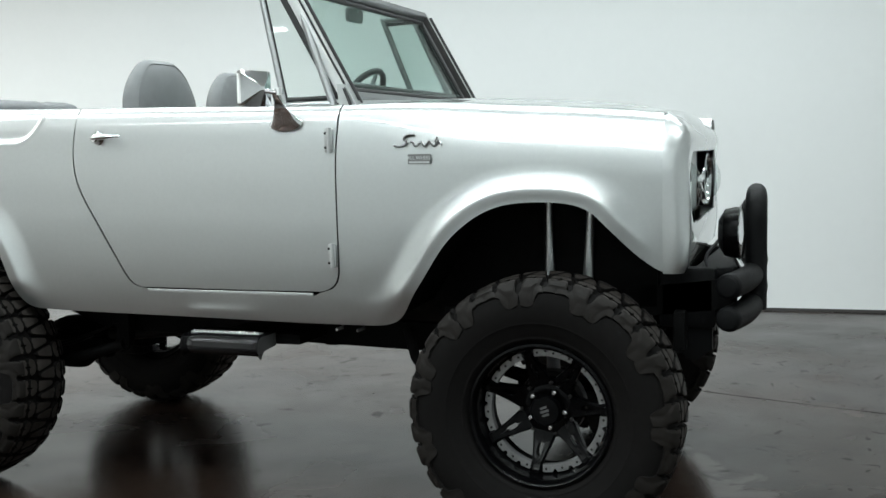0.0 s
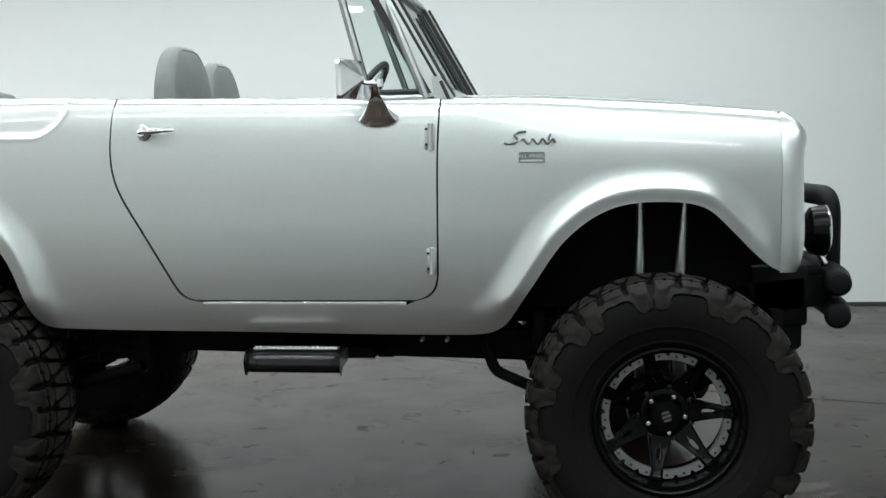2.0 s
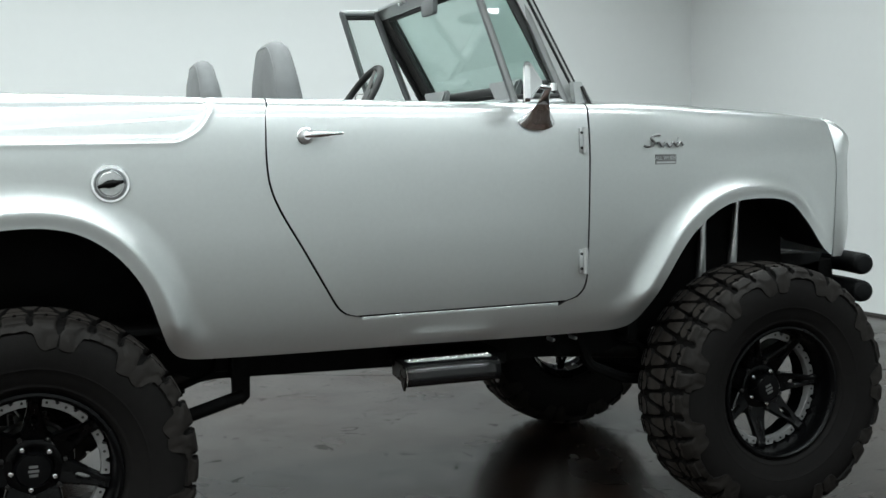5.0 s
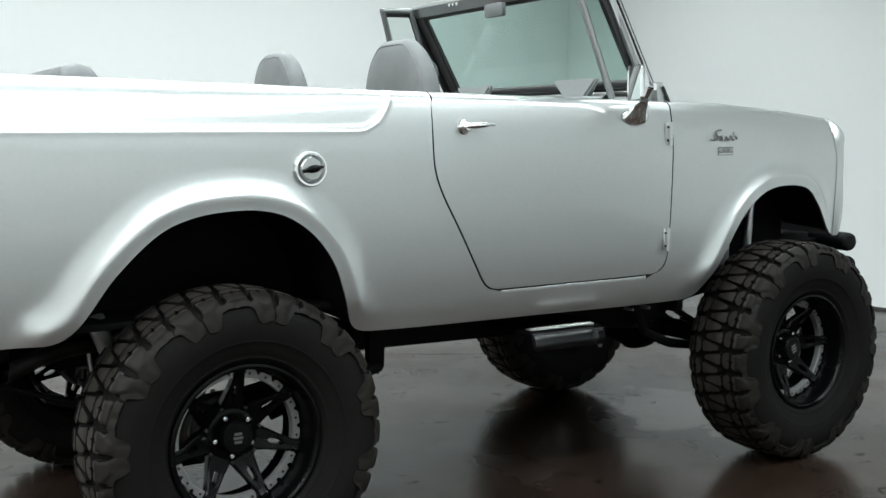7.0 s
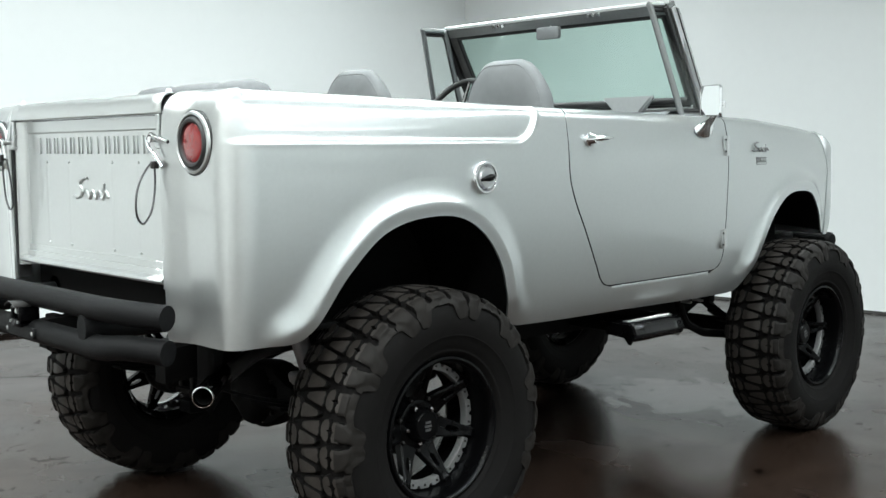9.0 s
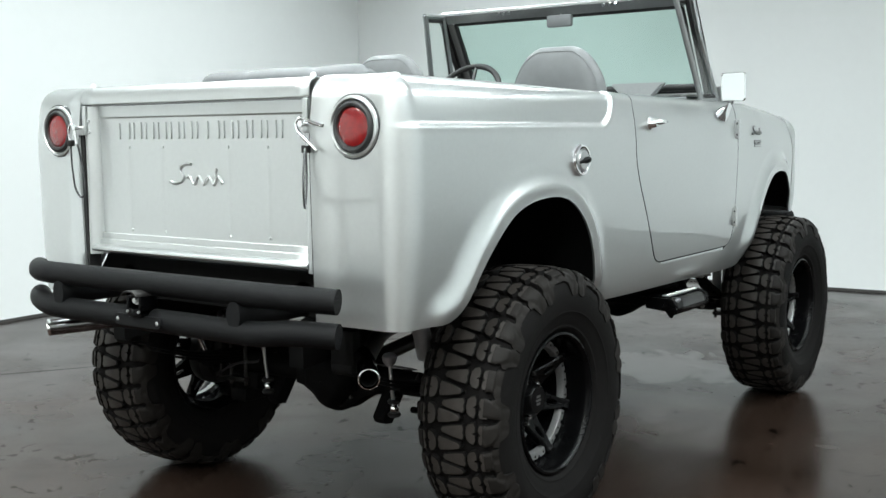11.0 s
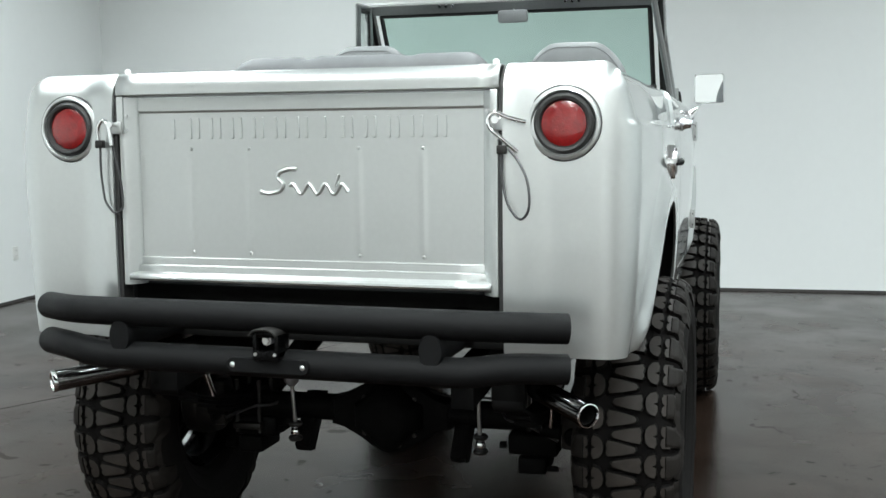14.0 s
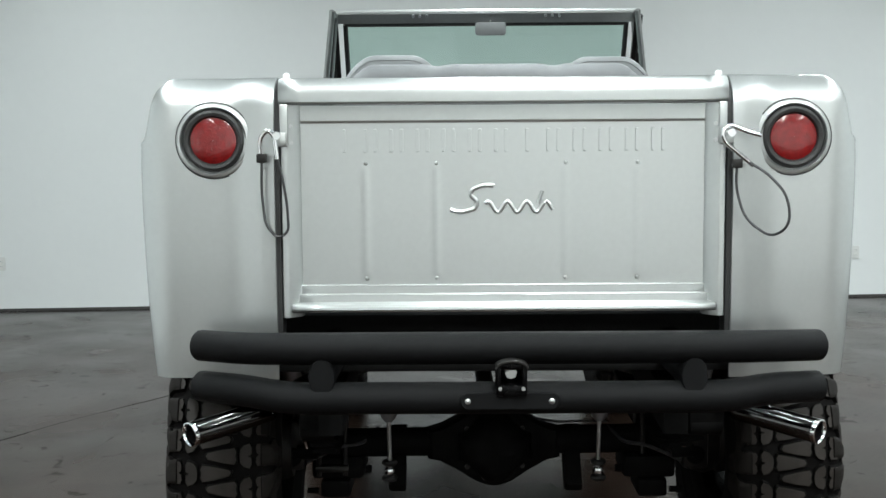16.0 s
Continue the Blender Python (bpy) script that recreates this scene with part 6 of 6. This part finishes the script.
def rear_bumper():
    R = 0.037
    X = -2.215

    def tube(z, dip):
        pts = [(-2.137, -0.730, z - 0.014), (-2.195, -0.60, z - 0.006), (X, -0.50, z - dip), (X, 0.50, z - dip), (-2.190, 0.60, z - 0.006), (-2.110, 0.722, z - 0.012)]
        return bend(pts, 0.12, 8)

    bm = bmesh.new()
    sweep(bm, tube(0.949, 0.003), R, 22)
    bumper = part("rear_bumper", bm, BLACK_COAT, vehicle, "black textured double-tube rear bumper")
    bm = bmesh.new()
    sweep(bm, tube(0.851, 0.020), R, 22)
    part("lower_tube", bm, BLACK_COAT, bumper, "black textured lower tube")
    for s in (-1, 1):
        bm = bmesh.new()
        oval = [(0.030 * math.cos(a), 0.043 * math.sin(a)) for a in np.linspace(0, math.tau, 25)]
        rows = [[(x, s * 0.421 + k * u, 0.885 + k * v) for u, v in oval] for x, k in ((-1.95, 1.0), (X - 0.026, 1.0), (X - 0.030, 0.94), (X - 0.030, 0.01))]
        grid(bm, rows)
        part("stub", bm, BLACK_COAT, bumper, "oval tube end between the two tubes")
        bm = bmesh.new()
        rod(bm, (-1.95, s * 0.42, 0.90), (-1.90, s * 0.42, 0.90), 0.05, n=16)
        part("mount", bm, UNDER, bumper)
    bm = bmesh.new()
    slab(bm, round_rect(0.224, 0.036, 0.016, 5), 0.014, pose(X - 0.030, -0.004, 0.832, 0, 0, 90), 0.003)
    plate = part("hitch_plate", bm, BLACK_COAT, bumper, "black hitch plate with two bright bolts")
    for y in (0.091, -0.098):
        bm = bmesh.new()
        lathe(bm, [(0.0005, X - 0.046), (0.006, X - 0.045), (0.0095, X - 0.041), (0.0105, X - 0.034)], 12, "x", (0, y, 0.832))
        part("bolt", bm, ALU, plate)
    # trailer socket on the plate: open housing, spring lid with a worn bright edge, steel contact block
    bm = bmesh.new()
    for lo, hi in (((-0.042, 0.852), (-0.030, 0.920)), ((0.016, 0.852), (0.028, 0.920)), ((-0.042, 0.846), (0.028, 0.872)), ((-0.034, 0.905), (0.020, 0.922))):
        box(bm, (X - 0.058, lo[0], lo[1]), (X + 0.01, hi[0], hi[1]), 0.005)
    box(bm, (X - 0.010, -0.036, 0.855), (X + 0.004, 0.022, 0.918), 0.003)
    socket = part("trailer_socket", bm, BLACK_GLOSS, plate, "black trailer socket with its lid raised")
    bm = bmesh.new()
    arc = [(-0.007 + 0.037 * math.cos(a), 0.914 + 0.017 * math.sin(a)) for a in np.linspace(0, math.pi, 17)]
    grid(bm, [[(x, y, z - drop) for y, z in arc] for x, drop in ((X + 0.0, 0.004), (X - 0.070, 0.0), (X - 0.076, 0.002))])
    solid(part("lid", bm, STEEL_DARK, socket, "worn socket lid"), 0.004)
    bm = bmesh.new()
    rod(bm, (X - 0.008, -0.006, 0.897), (X - 0.046, -0.006, 0.897), 0.0135, n=8)
    rod(bm, (X - 0.046, -0.006, 0.897), (X - 0.054, -0.006, 0.897), 0.009, n=6)
    part("contact", bm, ALU, socket, "bright steel contact block")
    for y in (-0.033, 0.019):
        bm = bmesh.new()
        rod(bm, (X - 0.056, y, 0.864), (X - 0.062, y, 0.864), 0.0045, n=8)
        part("screw", bm, ALU, socket)
    return bumper


rear_bumper()


def front_bumper():
    R = 0.043

    def tube(z):
        return bend([(1.806, -0.625, z), (1.838, -0.48, z), (1.847, -0.28, z), (1.822, 0.28, z), (1.80, 0.48, z), (1.755, 0.62, z)], 0.10, 8)

    bm = bmesh.new()
    def rounded(z):
        """A tube whose ends are domed."""
        path = tube(z)
        sweep(bm, path, R, 20)
        for a, b in ((path[1], path[0]), (path[-2], path[-1])):
            a, b = Vector(a), Vector(b)
            d = (b - a).normalized()
            for (u, p), (v, q) in zip(((0.0, 1.0), (0.012, 0.93), (0.020, 0.72)), ((0.012, 0.93), (0.020, 0.72), (0.024, 0.30))):
                rod(bm, b + d * u, b + d * v, R * p, R * q, n=20)

    rounded(0.905)
    bumper = part("front_bumper", bm, BLACK_COAT, vehicle, "black textured tube front bumper with a brush guard hoop")
    bm = bmesh.new()
    rounded(0.797)
    part("lower_tube", bm, BLACK_COAT, bumper)
    bm = bmesh.new()
    sweep(bm, bend([(1.86, -0.25, 0.78), (1.86, -0.25, 1.175), (1.82, 0.25, 1.175), (1.82, 0.25, 0.78)], 0.09, 9), 0.038, 20)
    part("hoop", bm, BLACK_COAT, bumper, "black tube brush guard hoop")
    for s in (-1, 1):
        bm = bmesh.new()
        box(bm, (1.55, s * 0.43 - 0.03, 0.735), (1.745, s * 0.43 + 0.03, 0.945), 0.015)
        part("bracket", bm, BLACK_COAT, bumper, "black bumper bracket")
        bm = bmesh.new()
        slab(bm, [(1.58, 0.74), (1.73, 0.74), (1.73, 0.66), (1.68, 0.62), (1.64, 0.62)], 0.02, pose(0, s * 0.43, 0), 0.002)
        part("tow_plate", bm, BLACK_COAT, bumper)
        bm = bmesh.new()
        lathe(bm, [(0.0005, 1.74), (0.05, 1.745), (0.082, 1.765), (0.09, 1.80), (0.09, 1.815)], 28, "x", (0, s * 0.36, 1.06))
        lamp = part("fog_lamp", bm, BLACK_GLOSS, bumper, "round black driving lamp")
        bm = bmesh.new()
        lathe(bm, [(0.088, 1.812), (0.092, 1.82), (0.084, 1.826), (0.0005, 1.832)], 28, "x", (0, s * 0.36, 1.06))
        part("lens", bm, CHROME, lamp)
        bm = bmesh.new()
        rod(bm, (1.80, s * 0.36, 0.98), (1.83, s * 0.36, 0.92), 0.012, n=10)
        part("stem", bm, CHROME, lamp)
        bm = bmesh.new()
        sweep(bm, bend([(1.75, s * 0.38, 1.04), (1.70, s * 0.40, 0.98), (1.71, s * 0.40, 0.93), (1.77, s * 0.38, 0.92)], 0.06), 0.006, 8)
        part("lamp_cable", bm, WIRE, lamp, "thin black lamp cable")
    bm = bmesh.new()
    box(bm, (1.66, -0.40, 0.90), (1.80, 0.40, 0.94), 0.01)
    part("winch_tray", bm, BLACK_COAT, bumper, "black tray behind the bumper")
    return bumper


front_bumper()


def step(s):
    """A short box step below the door on two bent plates."""
    bm = bmesh.new()
    prof = [(0.66, 0.692), (0.67, 0.702), (0.79, 0.704), (0.815, 0.702), (0.833, 0.694), (0.843, 0.678), (0.847, 0.655), (0.844, 0.640), (0.834, 0.631), (0.80, 0.630)]
    rows = [[(x, s * y, z) for y, z in prof] for x in np.linspace(-0.149, 0.170, 6)]
    grid(bm, rows)
    ob = solid(part("side_step", bm, STEP_GLOSS, vehicle, "black rounded box step with bright grip teeth below the door"), 0.006, crisp=False)
    bm = bmesh.new()
    box(bm, (-0.135, min(s * 0.765, s * 0.797), 0.702), (0.156, max(s * 0.765, s * 0.797), 0.707), 0.002)
    part("edge_strip", bm, ALU, ob, "bright step edge")
    for k in range(19):
        bm = bmesh.new()
        x = -0.125 + 0.27 * k / 18
        lathe(bm, [(0.0005, 0.7135), (0.004, 0.712), (0.0065, 0.705)], 10, "z", (x, s * 0.785, 0))
        part("grip_tooth", bm, MACHINED, ob)
    for x in (-0.152, 0.170):
        bm = bmesh.new()
        plate = [(0.70, 0.698), (0.81, 0.698), (0.832, 0.688), (0.842, 0.665), (0.838, 0.640), (0.822, 0.617), (0.812, 0.617), (0.79, 0.642), (0.70, 0.65)]
        slab(bm, [(s * a, b) for a, b in plate], 0.005, Matrix.Translation((x, 0, 0)) @ pose(0, 0, 0, 0, 0, 90), 0.001)
        part("end_plate", bm, FRAME_GREY if x > 0 else BLACK_GLOSS, ob, "bare metal end plate")
    bm = bmesh.new()
    box(bm, (-0.10, min(s * 0.44, s * 0.68), 0.650), (0.26, max(s * 0.44, s * 0.68), 0.69), 0.006)
    part("step_bracket", bm, UNDER, ob)


for s in (-1, 1):
    step(s)
    # bright bolt heads along the rail below the sill
    for x in (0.426, 0.511):
        bm = bmesh.new()
        lathe(bm, [(0.0005, s * 0.712), (0.004, s * 0.711), (0.0065, s * 0.706), (0.0065, s * 0.66)], 10, "y", (x, 0, 0.720))
        under("sill_bolt", bm, ALU, "bright bolt head")


# ---------------------------------------------------------------- small things of the room
def outlet(m):
    bm = bmesh.new()
    slab(bm, round_rect(0.072, 0.116, 0.008, 4), 0.006, m, 0.002)
    plate = part("wall_outlet", bm, PLASTIC, None)
    tagged(plate, "white double power outlet on the white wall", "outlet", "wall outlets")
    for dz in (-0.022, 0.022):
        bm = bmesh.new()
        slab(bm, round_rect(0.034, 0.028, 0.010, 3), 0.003, m @ pose(0, 0.006, dz), 0.001)
        face = part("socket", bm, PLASTIC, plate)
        for dx in (-0.007, 0.007):
            bm = bmesh.new()
            slab(bm, round_rect(0.0025, 0.010, 0.0008, 2), 0.0004, m @ pose(dx, 0.0092, dz), 0.0)
            part("slot", bm, SEAL_GAP_BLACK, face)
    return plate


for v, z in ((3.60, 0.41), (-3.95, 0.41)):
    outlet(ROOM @ pose(U1 - 0.0005, v, z, 0, 0, 90))
outlet(ROOM @ pose(3.45, V1 - 0.0005, 0.41, 0, 0, 180))
